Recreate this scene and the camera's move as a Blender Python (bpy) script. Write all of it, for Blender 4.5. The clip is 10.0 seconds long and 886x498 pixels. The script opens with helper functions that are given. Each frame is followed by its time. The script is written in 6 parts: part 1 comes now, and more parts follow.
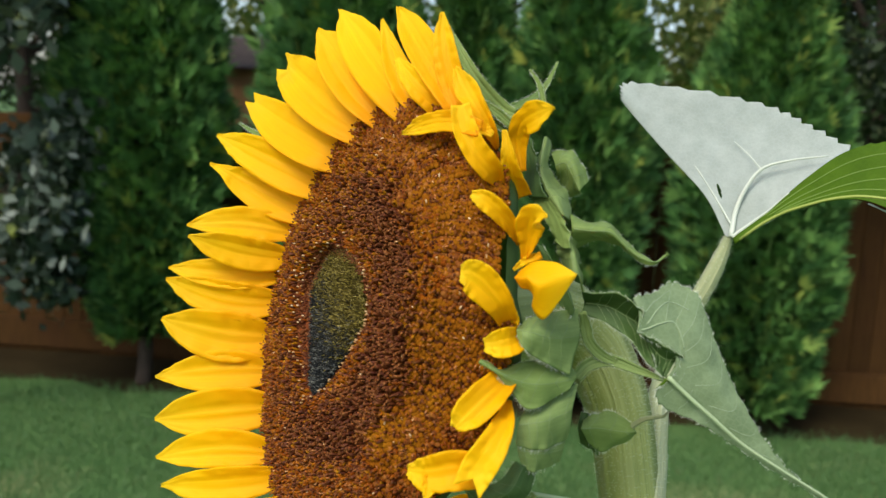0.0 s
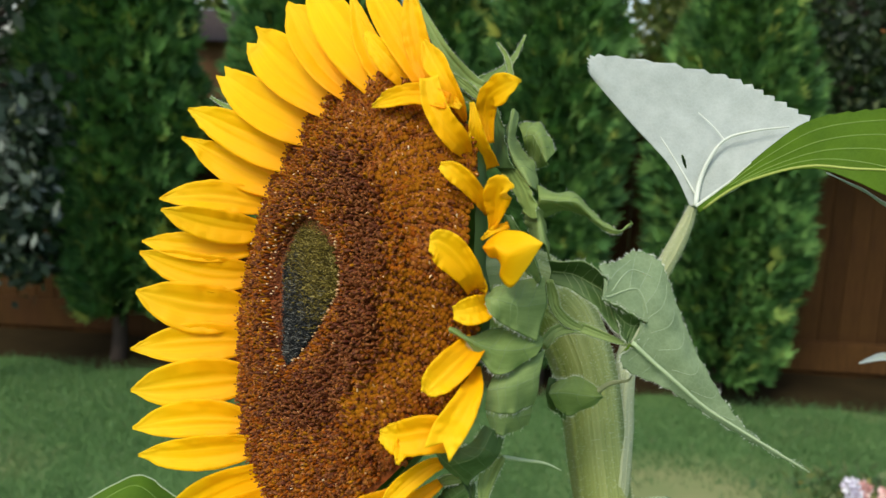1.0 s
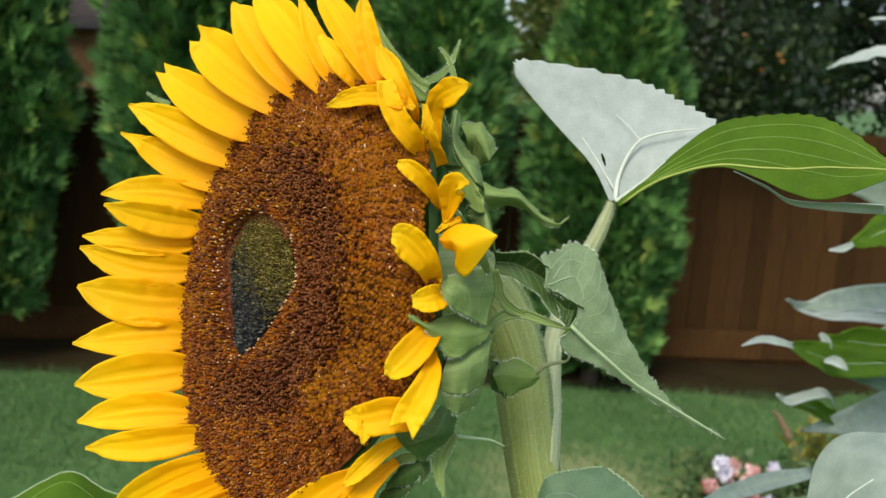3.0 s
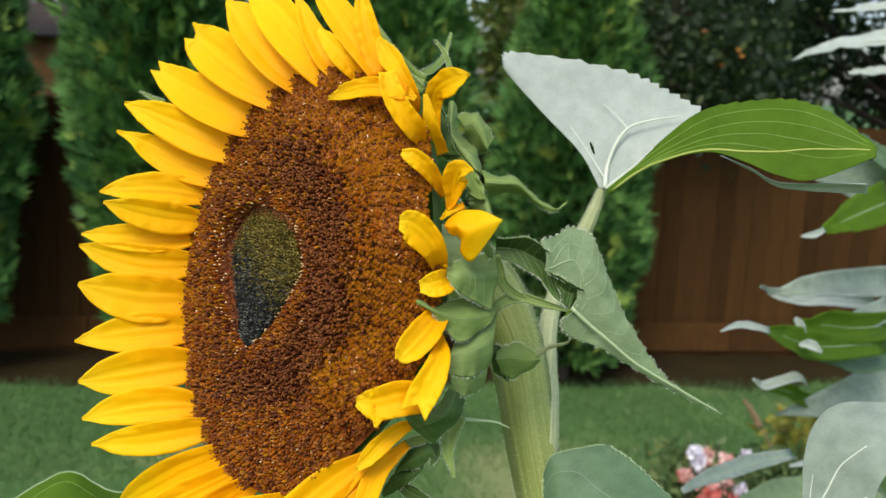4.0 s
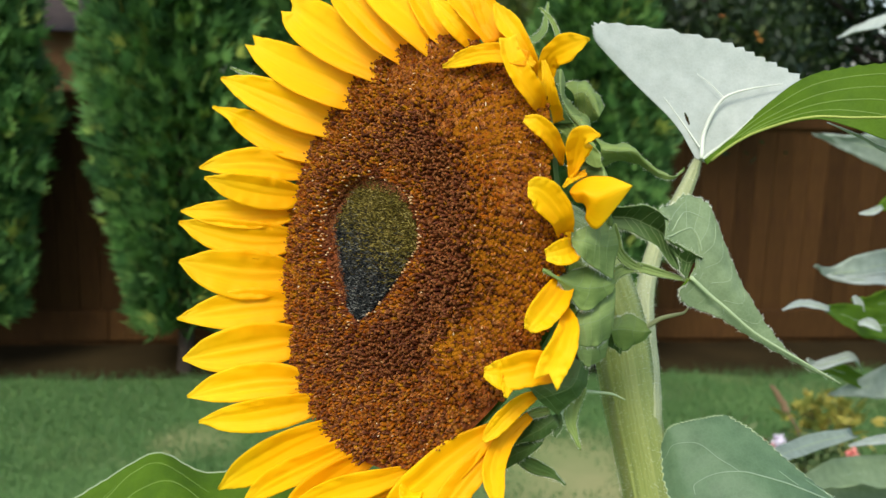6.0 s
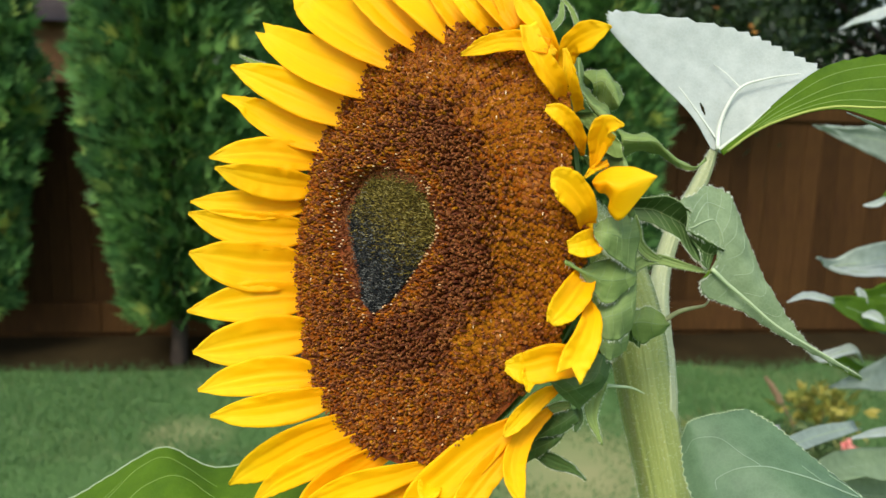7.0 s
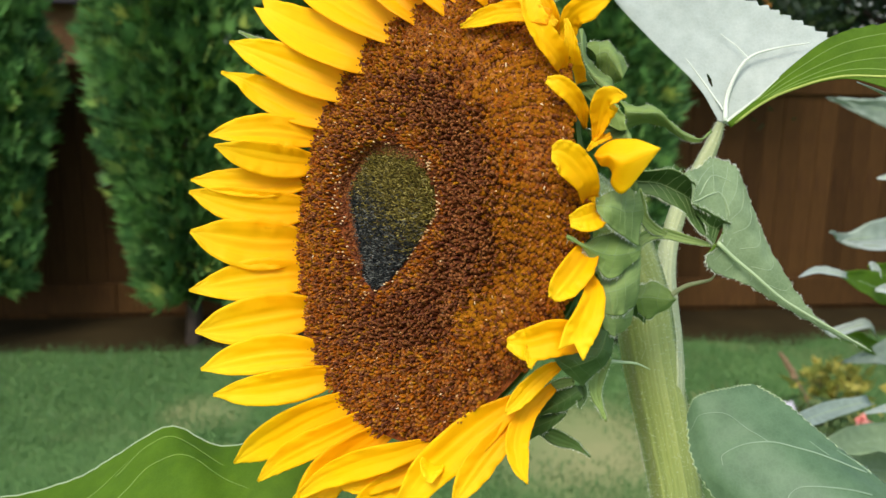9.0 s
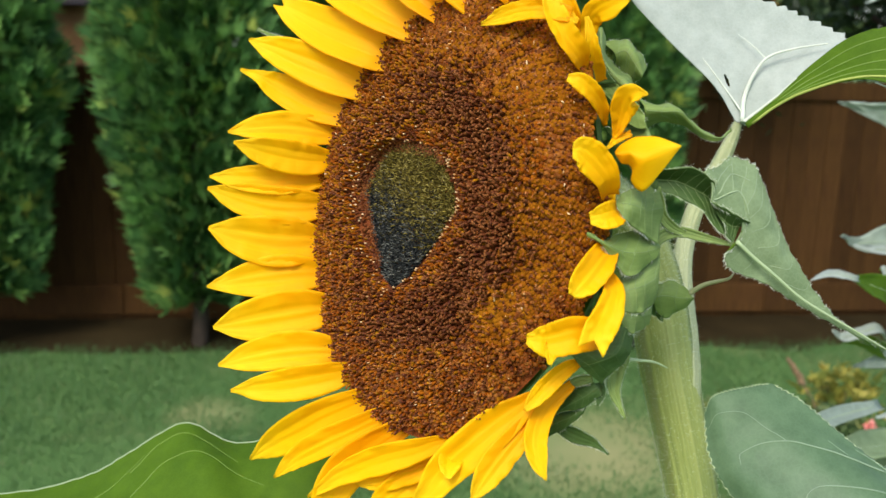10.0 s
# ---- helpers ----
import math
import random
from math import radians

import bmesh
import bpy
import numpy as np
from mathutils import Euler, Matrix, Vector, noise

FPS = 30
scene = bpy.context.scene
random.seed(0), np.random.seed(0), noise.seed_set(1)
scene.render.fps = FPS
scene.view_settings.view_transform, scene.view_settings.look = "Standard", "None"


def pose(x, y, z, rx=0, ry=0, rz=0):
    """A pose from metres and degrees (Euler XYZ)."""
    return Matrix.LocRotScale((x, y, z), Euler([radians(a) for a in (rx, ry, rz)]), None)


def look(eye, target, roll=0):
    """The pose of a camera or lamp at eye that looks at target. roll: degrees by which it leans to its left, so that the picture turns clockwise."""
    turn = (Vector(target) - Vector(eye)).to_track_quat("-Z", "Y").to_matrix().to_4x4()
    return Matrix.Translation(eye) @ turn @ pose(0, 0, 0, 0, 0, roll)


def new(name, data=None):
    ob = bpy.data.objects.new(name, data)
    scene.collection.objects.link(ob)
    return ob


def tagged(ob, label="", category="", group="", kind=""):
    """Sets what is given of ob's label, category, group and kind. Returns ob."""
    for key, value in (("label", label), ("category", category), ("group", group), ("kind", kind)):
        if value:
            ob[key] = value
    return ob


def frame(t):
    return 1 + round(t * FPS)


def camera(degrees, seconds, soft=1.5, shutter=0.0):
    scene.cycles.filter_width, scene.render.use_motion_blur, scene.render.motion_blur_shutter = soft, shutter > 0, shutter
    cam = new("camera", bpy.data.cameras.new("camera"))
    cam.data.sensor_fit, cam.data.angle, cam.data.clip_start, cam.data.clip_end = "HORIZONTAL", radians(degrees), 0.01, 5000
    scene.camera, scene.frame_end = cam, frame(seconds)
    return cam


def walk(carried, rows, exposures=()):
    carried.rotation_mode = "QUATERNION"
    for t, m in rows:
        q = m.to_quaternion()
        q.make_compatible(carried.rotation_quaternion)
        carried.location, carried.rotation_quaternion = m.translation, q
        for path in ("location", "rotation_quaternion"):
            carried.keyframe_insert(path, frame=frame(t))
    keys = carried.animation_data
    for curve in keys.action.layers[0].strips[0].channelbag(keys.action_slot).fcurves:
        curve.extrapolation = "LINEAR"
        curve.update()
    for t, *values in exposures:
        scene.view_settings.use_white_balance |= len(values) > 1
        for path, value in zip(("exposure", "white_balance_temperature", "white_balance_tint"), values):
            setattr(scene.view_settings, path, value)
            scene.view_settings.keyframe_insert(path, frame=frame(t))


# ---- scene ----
cam = camera(52.0, 10.0)
cam.data.dof.use_dof, cam.data.dof.focus_distance, cam.data.dof.aperture_fstop = True, 0.45, 14.0
PATH = [
    (0, (0.522, 0.299, 2.015), (0.378, 2.27, 1.708), 2.8),
    (0.5, (0.531, 0.304, 2.02), (0.412, 2.271, 1.681), 2.1),
    (1, (0.525, 0.291, 2.015), (0.438, 2.256, 1.654), 2.6),
    (1.5, (0.517, 0.299, 2.01), (0.498, 2.253, 1.584), 2.7),
    (2, (0.515, 0.286, 2.015), (0.561, 2.244, 1.61), 3.8),
    (2.5, (0.494, 0.285, 2.013), (0.594, 2.245, 1.628), 3.5),
    (3, (0.492, 0.266, 2.017), (0.672, 2.225, 1.658), 3.6),
    (4.5, (0.463, 0.257, 2.008), (0.729, 2.207, 1.655), 2.2),
    (5, (0.453, 0.262, 2.006), (0.706, 2.21, 1.629), 1.7),
    (5.5, (0.439, 0.264, 2.002), (0.662, 2.216, 1.63), 1.6),
    (7, (0.416, 0.276, 1.997), (0.661, 2.222, 1.607), 1.8),
    (7.5, (0.419, 0.278, 1.998), (0.662, 2.221, 1.59), 1.6),
    (8, (0.418, 0.28, 1.996), (0.662, 2.221, 1.577), 1.5),
    (8.5, (0.415, 0.28, 1.993), (0.637, 2.219, 1.559), 1.4),
    (9, (0.422, 0.28, 1.995), (0.638, 2.22, 1.558), 1.1),
    (9.5, (0.416, 0.281, 1.991), (0.616, 2.222, 1.552), 1.3),
    (10, (0.416, 0.279, 1.992), (0.619, 2.222, 1.563), 1.4),
]
walk(cam, [(t, look(eye, target, roll)) for t, eye, target, roll in PATH],
     [(0, 0.91), (4.5, 0.99), (7.0, 1.16), (10.0, 1.18)])

def_world = bpy.data.worlds.new("sky")
scene.world = def_world
def_world.use_nodes = True
_n, _l = def_world.node_tree.nodes, def_world.node_tree.links
_sky = _n.new("ShaderNodeTexSky")
_sky.sky_type, _sky.sun_disc = "NISHITA", False
_sky.sun_elevation, _sky.sun_rotation = radians(53), radians(210)
_sky.air_density, _sky.dust_density = 1.0, 2.5
_l.new(_sky.outputs[0], _n["Background"].inputs[0])
_n["Background"].inputs[1].default_value = 0.13

sun = new("sun", bpy.data.lights.new("sun", "SUN"))
sun.data.energy, sun.data.angle, sun.data.color = 1.3, radians(25), (1.0, 0.96, 0.9)
sun.matrix_world = look((-1.75, -3.1, 6.3), (0.4, 0.6, 1.8))



# ---- materials ----
def material(name, base, rough=0.6, spec=0.4):
    m = bpy.data.materials.new(name)
    m.use_nodes = True
    b = m.node_tree.nodes["Principled BSDF"]
    b.inputs["Base Color"].default_value = (*base, 1)
    b.inputs["Roughness"].default_value = rough
    b.inputs["Specular IOR Level"].default_value = spec
    return m


def node(m, kind, **inputs):
    n = m.node_tree.nodes.new(kind)
    for k, x in inputs.items():
        n.inputs[k].default_value = x
    return n


def link(m, a, b):
    m.node_tree.links.new(a, b)


def coords(m, kind="Object", scale=(1, 1, 1)):
    tc, mp = node(m, "ShaderNodeTexCoord"), node(m, "ShaderNodeMapping")
    mp.inputs["Scale"].default_value = scale
    link(m, tc.outputs[kind], mp.inputs["Vector"])
    return mp.outputs["Vector"]


def noise_tex(m, vec, scale, detail=4.0, rough=0.55):
    n = node(m, "ShaderNodeTexNoise", Scale=scale, Detail=detail, Roughness=rough)
    link(m, vec, n.inputs["Vector"])
    return n.outputs["Fac"]


def ramp(m, fac, stops):
    r = node(m, "ShaderNodeValToRGB")
    e = r.color_ramp.elements
    while len(e) < len(stops):
        e.new(0.5)
    for k, (p, c) in zip(e, stops):
        k.position, k.color = p, (*c, 1)
    link(m, fac, r.inputs["Fac"])
    return r.outputs["Color"]


def mix(m, fac, a, b, mode="MIX"):
    x = m.node_tree.nodes.new("ShaderNodeMix")
    x.data_type, x.blend_type = "RGBA", mode
    for sock, val in ((x.inputs[0], fac), (x.inputs[6], a), (x.inputs[7], b)):
        if isinstance(val, (int, float)):
            sock.default_value = val
        elif isinstance(val, tuple):
            sock.default_value = (*val, 1)
        else:
            link(m, val, sock)
    return x.outputs[2]


def base_of(m):
    return m.node_tree.nodes["Principled BSDF"]


def bump(m, height, strength, distance):
    b = node(m, "ShaderNodeBump", Strength=strength, Distance=distance)
    link(m, height, b.inputs["Height"])
    link(m, b.outputs["Normal"], base_of(m).inputs["Normal"])


def thin(m, colour, amount):
    """Lets some light through, as petals and leaves do."""
    out = m.node_tree.nodes["Material Output"]
    t, s = node(m, "ShaderNodeBsdfTranslucent"), node(m, "ShaderNodeMixShader", Fac=amount)
    if isinstance(colour, tuple):
        t.inputs["Color"].default_value = (*colour, 1)
    else:
        link(m, colour, t.inputs["Color"])
    link(m, base_of(m).outputs[0], s.inputs[1])
    link(m, t.outputs[0], s.inputs[2])
    link(m, s.outputs[0], out.inputs["Surface"])


def island(m):
    return m.node_tree.nodes.new("ShaderNodeNewGeometry").outputs["Random Per Island"]


def each(m):
    return m.node_tree.nodes.new("ShaderNodeObjectInfo").outputs["Random"]


def petal_material():
    m = material("petal_yellow", (0.95, 0.58, 0.002), 0.55, 0.15)
    along = node(m, "ShaderNodeSeparateXYZ")
    link(m, coords(m, "UV"), along.inputs[0])
    body = ramp(m, along.outputs["Y"], [(0.0, (0.88, 0.42, 0.0)), (0.22, (0.95, 0.54, 0.0)), (0.65, (0.97, 0.65, 0.002)), (1.0, (0.97, 0.72, 0.015))])
    streak = noise_tex(m, coords(m, "UV", (22, 1.0, 1)), 1.0, 3.0)
    col = mix(m, ramp(m, streak, [(0.4, (0, 0, 0)), (0.8, (0.4, 0.4, 0.4))]), body, (0.9, 0.48, 0.0))
    tint = ramp(m, each(m), [(0.0, (0.97, 0.90, 0.9)), (1.0, (1.0, 1.0, 1.0))])
    col = mix(m, 1.0, col, tint, "MULTIPLY")
    link(m, col, base_of(m).inputs["Base Color"])
    bump(m, streak, 0.15, 0.0005)
    thin(m, col, 0.45)
    return m


def leaf_material(name, dark, light, glow, rough=0.5, amount=0.3, veins=0.35, gloss=0.3):
    m = material(name, dark, rough, gloss)
    vec = coords(m)
    big, mid, fine = noise_tex(m, vec, 22, 3), noise_tex(m, vec, 110, 4), noise_tex(m, vec, 650, 4)
    col = mix(m, ramp(m, big, [(0.3, (0, 0, 0)), (0.7, (1, 1, 1))]), dark, light)
    col = mix(m, 0.4, col, mix(m, ramp(m, mid, [(0.35, (0, 0, 0)), (0.68, (1, 1, 1))]), tuple(c * 0.72 for c in dark), tuple(c * 1.2 for c in light)))
    net = node(m, "ShaderNodeTexVoronoi", Scale=420.0)
    net.feature = "DISTANCE_TO_EDGE"
    link(m, vec, net.inputs["Vector"])
    lines = ramp(m, net.outputs["Distance"], [(0.0, (1, 1, 1)), (0.12, (0, 0, 0))])
    col = mix(m, mix(m, veins, (0, 0, 0), lines), col, tuple(min(1, c * 1.45 + 0.015) for c in light))
    col = mix(m, 0.2, col, mix(m, fine, dark, light))
    link(m, col, base_of(m).inputs["Base Color"])
    bump(m, mix(m, 0.5, mid, fine), 0.45, 0.0009)
    if amount:
        thin(m, glow, amount)
    return m


petal_yellow = petal_material()
leaf_top = leaf_material("leaf_green", (0.054, 0.120, 0.005), (0.094, 0.176, 0.008), (0.16, 0.28, 0.005), 0.6, 0.35, 0.2, 0.15)
leaf_pale = leaf_material("leaf_underside", (0.38, 0.44, 0.38), (0.47, 0.52, 0.46), (0.30, 0.40, 0.22), 0.7, 0.3, 0.15)
leaf_mid = leaf_material("leaf_grey_green", (0.15, 0.225, 0.10), (0.25, 0.33, 0.17), (0.17, 0.27, 0.05), 0.6, 0.25, 0.25)
leaf_grey = leaf_material("leaf_grey_blue", (0.21, 0.27, 0.205), (0.30, 0.36, 0.285), (0.16, 0.25, 0.11), 0.6, 0.2, 0.12)
leaf_blue = leaf_material("leaf_blue_green", (0.064, 0.122, 0.056), (0.108, 0.182, 0.09), (0.10, 0.2, 0.05), 0.5, 0.15, 0.15)


def bract_material(name, dark, light, glow):
    m = material(name, dark, 0.6, 0.3)
    streak = noise_tex(m, coords(m, "UV", (13, 1.6, 1)), 1.0, 4.0, 0.6)
    blotch, fine = noise_tex(m, coords(m), 55, 4), noise_tex(m, coords(m), 700, 3)
    col = ramp(m, streak, [(0.30, dark), (0.5, light), (0.72, tuple(c * 1.25 + 0.01 for c in light))])
    col = mix(m, ramp(m, blotch, [(0.35, (0, 0, 0)), (0.7, (0.55, 0.55, 0.55))]), col, tuple(c * 0.75 for c in dark))
    col = mix(m, 0.25, col, mix(m, fine, dark, tuple(c * 1.4 for c in light)))
    link(m, col, base_of(m).inputs["Base Color"])
    bump(m, mix(m, 0.5, streak, fine), 0.3, 0.0005)
    thin(m, glow, 0.22)
    return m


bract_green = bract_material("bract_green", (0.13, 0.205, 0.042), (0.215, 0.305, 0.078), (0.20, 0.29, 0.045))
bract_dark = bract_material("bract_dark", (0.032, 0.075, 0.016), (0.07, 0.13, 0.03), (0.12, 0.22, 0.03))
bract_grey = bract_material("bract_grey", (0.14, 0.215, 0.055), (0.215, 0.30, 0.088), (0.20, 0.30, 0.05))
vein_white = material("vein_white", (0.52, 0.57, 0.46), 0.7)
vein_leaf = material("vein_leaf", (0.17, 0.27, 0.04), 0.6)
vein_blue = material("vein_blue", (0.18, 0.26, 0.16), 0.6)
vein_yellow = material("vein_yellow", (0.30, 0.36, 0.07), 0.6)
vein_bract = material("vein_bract", (0.19, 0.27, 0.095), 0.6)
vein_dark = material("vein_dark", (0.095, 0.16, 0.04), 0.6)
vein_pale = material("vein_pale", (0.27, 0.35, 0.19), 0.6)
vein_soft = material("vein_soft", (0.33, 0.42, 0.22), 0.6)
hair_white = material("hair_white", (0.80, 0.84, 0.70), 0.7)
thin(hair_white, (0.8, 0.84, 0.7), 0.5)


def speckled(name, a, b, scale, rough=0.8, strength=0.4, depth=0.01):
    m = material(name, a, rough, 0.25)
    vec = coords(m)
    big, fine = noise_tex(m, vec, scale, 5), noise_tex(m, vec, scale * 11, 3)
    col = mix(m, ramp(m, big, [(0.3, (0, 0, 0)), (0.7, (1, 1, 1))]), a, b)
    col = mix(m, 0.35, col, mix(m, fine, a, b))
    link(m, col, base_of(m).inputs["Base Color"])
    bump(m, fine, strength, depth)
    return m


def stem_material(name="stem_green", pale=1.0):
    m = material(name, (0.2, 0.3, 0.08), 0.5)
    streak = noise_tex(m, coords(m, "UV", (17, 1.5, 1)), 1.0, 3)
    fine, spots = noise_tex(m, coords(m, "UV", (70, 12, 1)), 1.0, 3), noise_tex(m, coords(m), 120, 4)
    col = ramp(m, streak, [(0.33, (0.12, 0.17, 0.025)), (0.44, (0.23, 0.29, 0.055)), (0.56, (0.34, 0.39, 0.10)), (0.70, (0.44, 0.49, 0.18))])
    col = mix(m, 0.3, col, mix(m, fine, (0.12, 0.17, 0.025), (0.42, 0.46, 0.17)))
    col = mix(m, 0.2, col, mix(m, spots, (0.14, 0.19, 0.03), (0.45, 0.48, 0.2)))
    if pale > 1:
        col = mix(m, 0.6, col, (0.50, 0.54, 0.33))
    link(m, col, base_of(m).inputs["Base Color"])
    bump(m, mix(m, 0.3, streak, fine), 0.9, 0.003)
    return m


stem_green = stem_material()
stalk_pale = stem_material("stalk_pale", 1.6)


def floret_material(name, stops, rough=0.65, gloss=0.07, blend=0.5):
    """Colour by single bud, mixed with soft drifts over the disc."""
    m = material(name, stops[0][1], rough, gloss)
    pick, both = node(m, "ShaderNodeMath"), node(m, "ShaderNodeMath")
    pick.operation = "FRACT"
    link(m, island(m), both.inputs[0])
    link(m, each(m), both.inputs[1])
    link(m, both.outputs[0], pick.inputs[0])
    soft = node(m, "ShaderNodeMapRange")
    soft.inputs["From Min"].default_value, soft.inputs["From Max"].default_value = 0.35, 0.65
    link(m, noise_tex(m, coords(m), 90, 3), soft.inputs["Value"])
    part_mix = node(m, "ShaderNodeMix")
    part_mix.inputs["Factor"].default_value = blend
    link(m, pick.outputs[0], part_mix.inputs["A"])
    link(m, soft.outputs["Result"], part_mix.inputs["B"])
    col = ramp(m, part_mix.outputs["Result"], stops)
    link(m, col, base_of(m).inputs["Base Color"])
    bump(m, noise_tex(m, coords(m), 900, 2), 0.4, 0.0005)
    return m


floret_outer = floret_material("floret_rust", [(0.0, (0.13, 0.026, 0.003)), (0.5, (0.22, 0.056, 0.004)), (1.0, (0.32, 0.105, 0.006))], 0.75, 0.02)
floret_dark = floret_material("floret_umber", [(0.0, (0.055, 0.012, 0.005)), (0.5, (0.10, 0.026, 0.007)), (1.0, (0.16, 0.050, 0.010))], 0.5, 0.14, 0.4)
floret_gold = floret_material("floret_gold", [(0.0, (0.17, 0.058, 0.003)), (0.5, (0.27, 0.105, 0.005)), (1.0, (0.38, 0.17, 0.007))], 0.75, 0.02)
# bud caps: paler dried tips, with the sun's highlight put into the colour too
floret_tip_lit = floret_material("floret_tip_lit", [(0.0, (0.095, 0.026, 0.005)), (0.5, (0.19, 0.060, 0.010)), (1.0, (0.31, 0.118, 0.022))], 0.65, 0.06, 0.2)
floret_dark_tip_lit = floret_material("floret_dark_tip_lit", [(0.0, (0.060, 0.016, 0.004)), (0.5, (0.125, 0.040, 0.009)), (1.0, (0.22, 0.082, 0.022))], 0.6, 0.12, 0.2)
floret_mustard = floret_material("floret_mustard", [(0.0, (0.17, 0.050, 0.003)), (0.5, (0.205, 0.068, 0.004)), (1.0, (0.27, 0.104, 0.005))], 0.8, 0.02, 0.75)
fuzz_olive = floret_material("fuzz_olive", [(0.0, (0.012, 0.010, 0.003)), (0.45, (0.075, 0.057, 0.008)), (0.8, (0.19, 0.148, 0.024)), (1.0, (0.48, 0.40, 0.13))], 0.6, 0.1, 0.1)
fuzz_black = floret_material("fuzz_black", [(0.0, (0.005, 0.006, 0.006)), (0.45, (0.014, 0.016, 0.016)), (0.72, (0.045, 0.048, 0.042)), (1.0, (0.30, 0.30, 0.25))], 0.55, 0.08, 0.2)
pistil_pale = floret_material("pistil_pale", [(0.0, (0.40, 0.19, 0.06)), (0.5, (0.60, 0.36, 0.16)), (1.0, (0.78, 0.60, 0.36))], 0.7, 0.03, 0.2)
pistil_rust = floret_material("pistil_rust", [(0.0, (0.16, 0.035, 0.008)), (0.6, (0.27, 0.080, 0.018)), (1.0, (0.44, 0.19, 0.07))], 0.7, 0.05, 0.2)


disc_flesh = speckled("disc_flesh", (0.10, 0.018, 0.002), (0.20, 0.05, 0.003), 60, 0.8, 0.5, 0.002)
soil = speckled("soil", (0.017, 0.012, 0.005), (0.032, 0.023, 0.009), 3.0)
base_of(soil).inputs["Specular IOR Level"].default_value = 0.05
lawn = speckled("lawn", (0.058, 0.13, 0.036), (0.105, 0.18, 0.056), 1.1)
base_of(lawn).inputs["Specular IOR Level"].default_value = 0.1


def dry_patches(m):
    """Bleached straw-coloured places, scattered and two worn ones."""
    b = base_of(m)
    old = b.inputs["Base Color"].links[0].from_socket
    wobble = noise_tex(m, coords(m), 0.8, 4)
    fac = ramp(m, wobble, [(0.56, (0, 0, 0)), (0.7, (0.6, 0.6, 0.6))])
    for x, y, r in ((1.6, 4.6, 0.75), (-0.35, 5.1, 0.3)):
        mp = node(m, "ShaderNodeMapping")
        mp.inputs["Location"].default_value = (-x / r, -y / r, 0)
        mp.inputs["Scale"].default_value = (1 / r, 1 / r, 1 / r)
        link(m, m.node_tree.nodes.new("ShaderNodeTexCoord").outputs["Object"], mp.inputs["Vector"])
        blob = node(m, "ShaderNodeTexGradient")
        blob.gradient_type = "SPHERICAL"
        link(m, mp.outputs["Vector"], blob.inputs["Vector"])
        spot = mix(m, 1.0, ramp(m, blob.outputs["Fac"], [(0.0, (0, 0, 0)), (0.5, (1, 1, 1))]), ramp(m, wobble, [(0.35, (0.2, 0.2, 0.2)), (0.6, (0.9, 0.9, 0.9))]), "MULTIPLY")
        fac = mix(m, 1.0, fac, spot, "LIGHTEN")
    link(m, mix(m, fac, old, (0.25, 0.25, 0.11)), b.inputs["Base Color"])


dry_patches(lawn)
bark = speckled("bark", (0.025, 0.018, 0.012), (0.06, 0.042, 0.028), 14)


def grown(name, stops, glow, amount=0.25, rough=0.6):
    m = material(name, stops[0][1], rough, 0.3)
    col = ramp(m, island(m), stops)
    link(m, col, base_of(m).inputs["Base Color"])
    if amount:
        thin(m, glow, amount)
    return m




def tufted(name, stops, glow, amount):
    """Foliage whose tone drifts from place to place: highlights and shade of tufts put into the colour."""
    m = grown(name, stops, glow, amount)
    b = base_of(m)
    old = b.inputs["Base Color"].links[0].from_socket
    tuft = noise_tex(m, coords(m, "Object", (1, 1, 0.45)), 9.0, 3)
    link(m, mix(m, 1.0, old, ramp(m, tuft, [(0.36, (0.6, 0.65, 0.65)), (0.64, (1.6, 1.5, 1.35))]), "MULTIPLY"), b.inputs["Base Color"])
    return m


cedar_spray = tufted("cedar_spray", [(0.0, (0.024, 0.080, 0.021)), (0.55, (0.068, 0.172, 0.043)), (0.92, (0.14, 0.275, 0.07)), (1.0, (0.22, 0.26, 0.045))], (0.05, 0.12, 0.02), 0.2)
grass_blade = grown("grass_blade", [(0.0, (0.063, 0.145, 0.040)), (0.6, (0.09, 0.19, 0.056)), (0.95, (0.125, 0.22, 0.075)), (1.0, (0.22, 0.24, 0.11))], (0.09, 0.18, 0.04), 0.3)
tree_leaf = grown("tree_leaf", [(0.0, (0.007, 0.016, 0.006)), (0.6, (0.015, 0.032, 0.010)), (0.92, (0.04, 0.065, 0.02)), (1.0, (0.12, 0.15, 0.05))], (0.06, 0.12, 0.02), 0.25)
bush_leaf = grown("bush_leaf", [(0.0, (0.008, 0.018, 0.008)), (0.45, (0.022, 0.044, 0.020)), (0.70, (0.08, 0.11, 0.075)), (0.90, (0.24, 0.28, 0.23)), (1.0, (0.18, 0.22, 0.03))], (0.08, 0.12, 0.05), 0.2)
olive_leaf = grown("olive_leaf", [(0.0, (0.07, 0.12, 0.025)), (0.6, (0.15, 0.20, 0.05)), (1.0, (0.32, 0.30, 0.08))], (0.16, 0.2, 0.03), 0.3)
shrub_leaf = grown("shrub_leaf", [(0.0, (0.04, 0.09, 0.03)), (0.6, (0.09, 0.14, 0.045)), (0.9, (0.15, 0.19, 0.06)), (1.0, (0.27, 0.25, 0.07))], (0.12, 0.18, 0.03), 0.3)
yellow_leaf = grown("yellow_leaf", [(0.0, (0.10, 0.14, 0.03)), (0.5, (0.24, 0.24, 0.04)), (1.0, (0.42, 0.34, 0.07))], (0.3, 0.28, 0.04), 0.3)
straw = speckled("straw", (0.16, 0.10, 0.05), (0.28, 0.18, 0.10), 60)
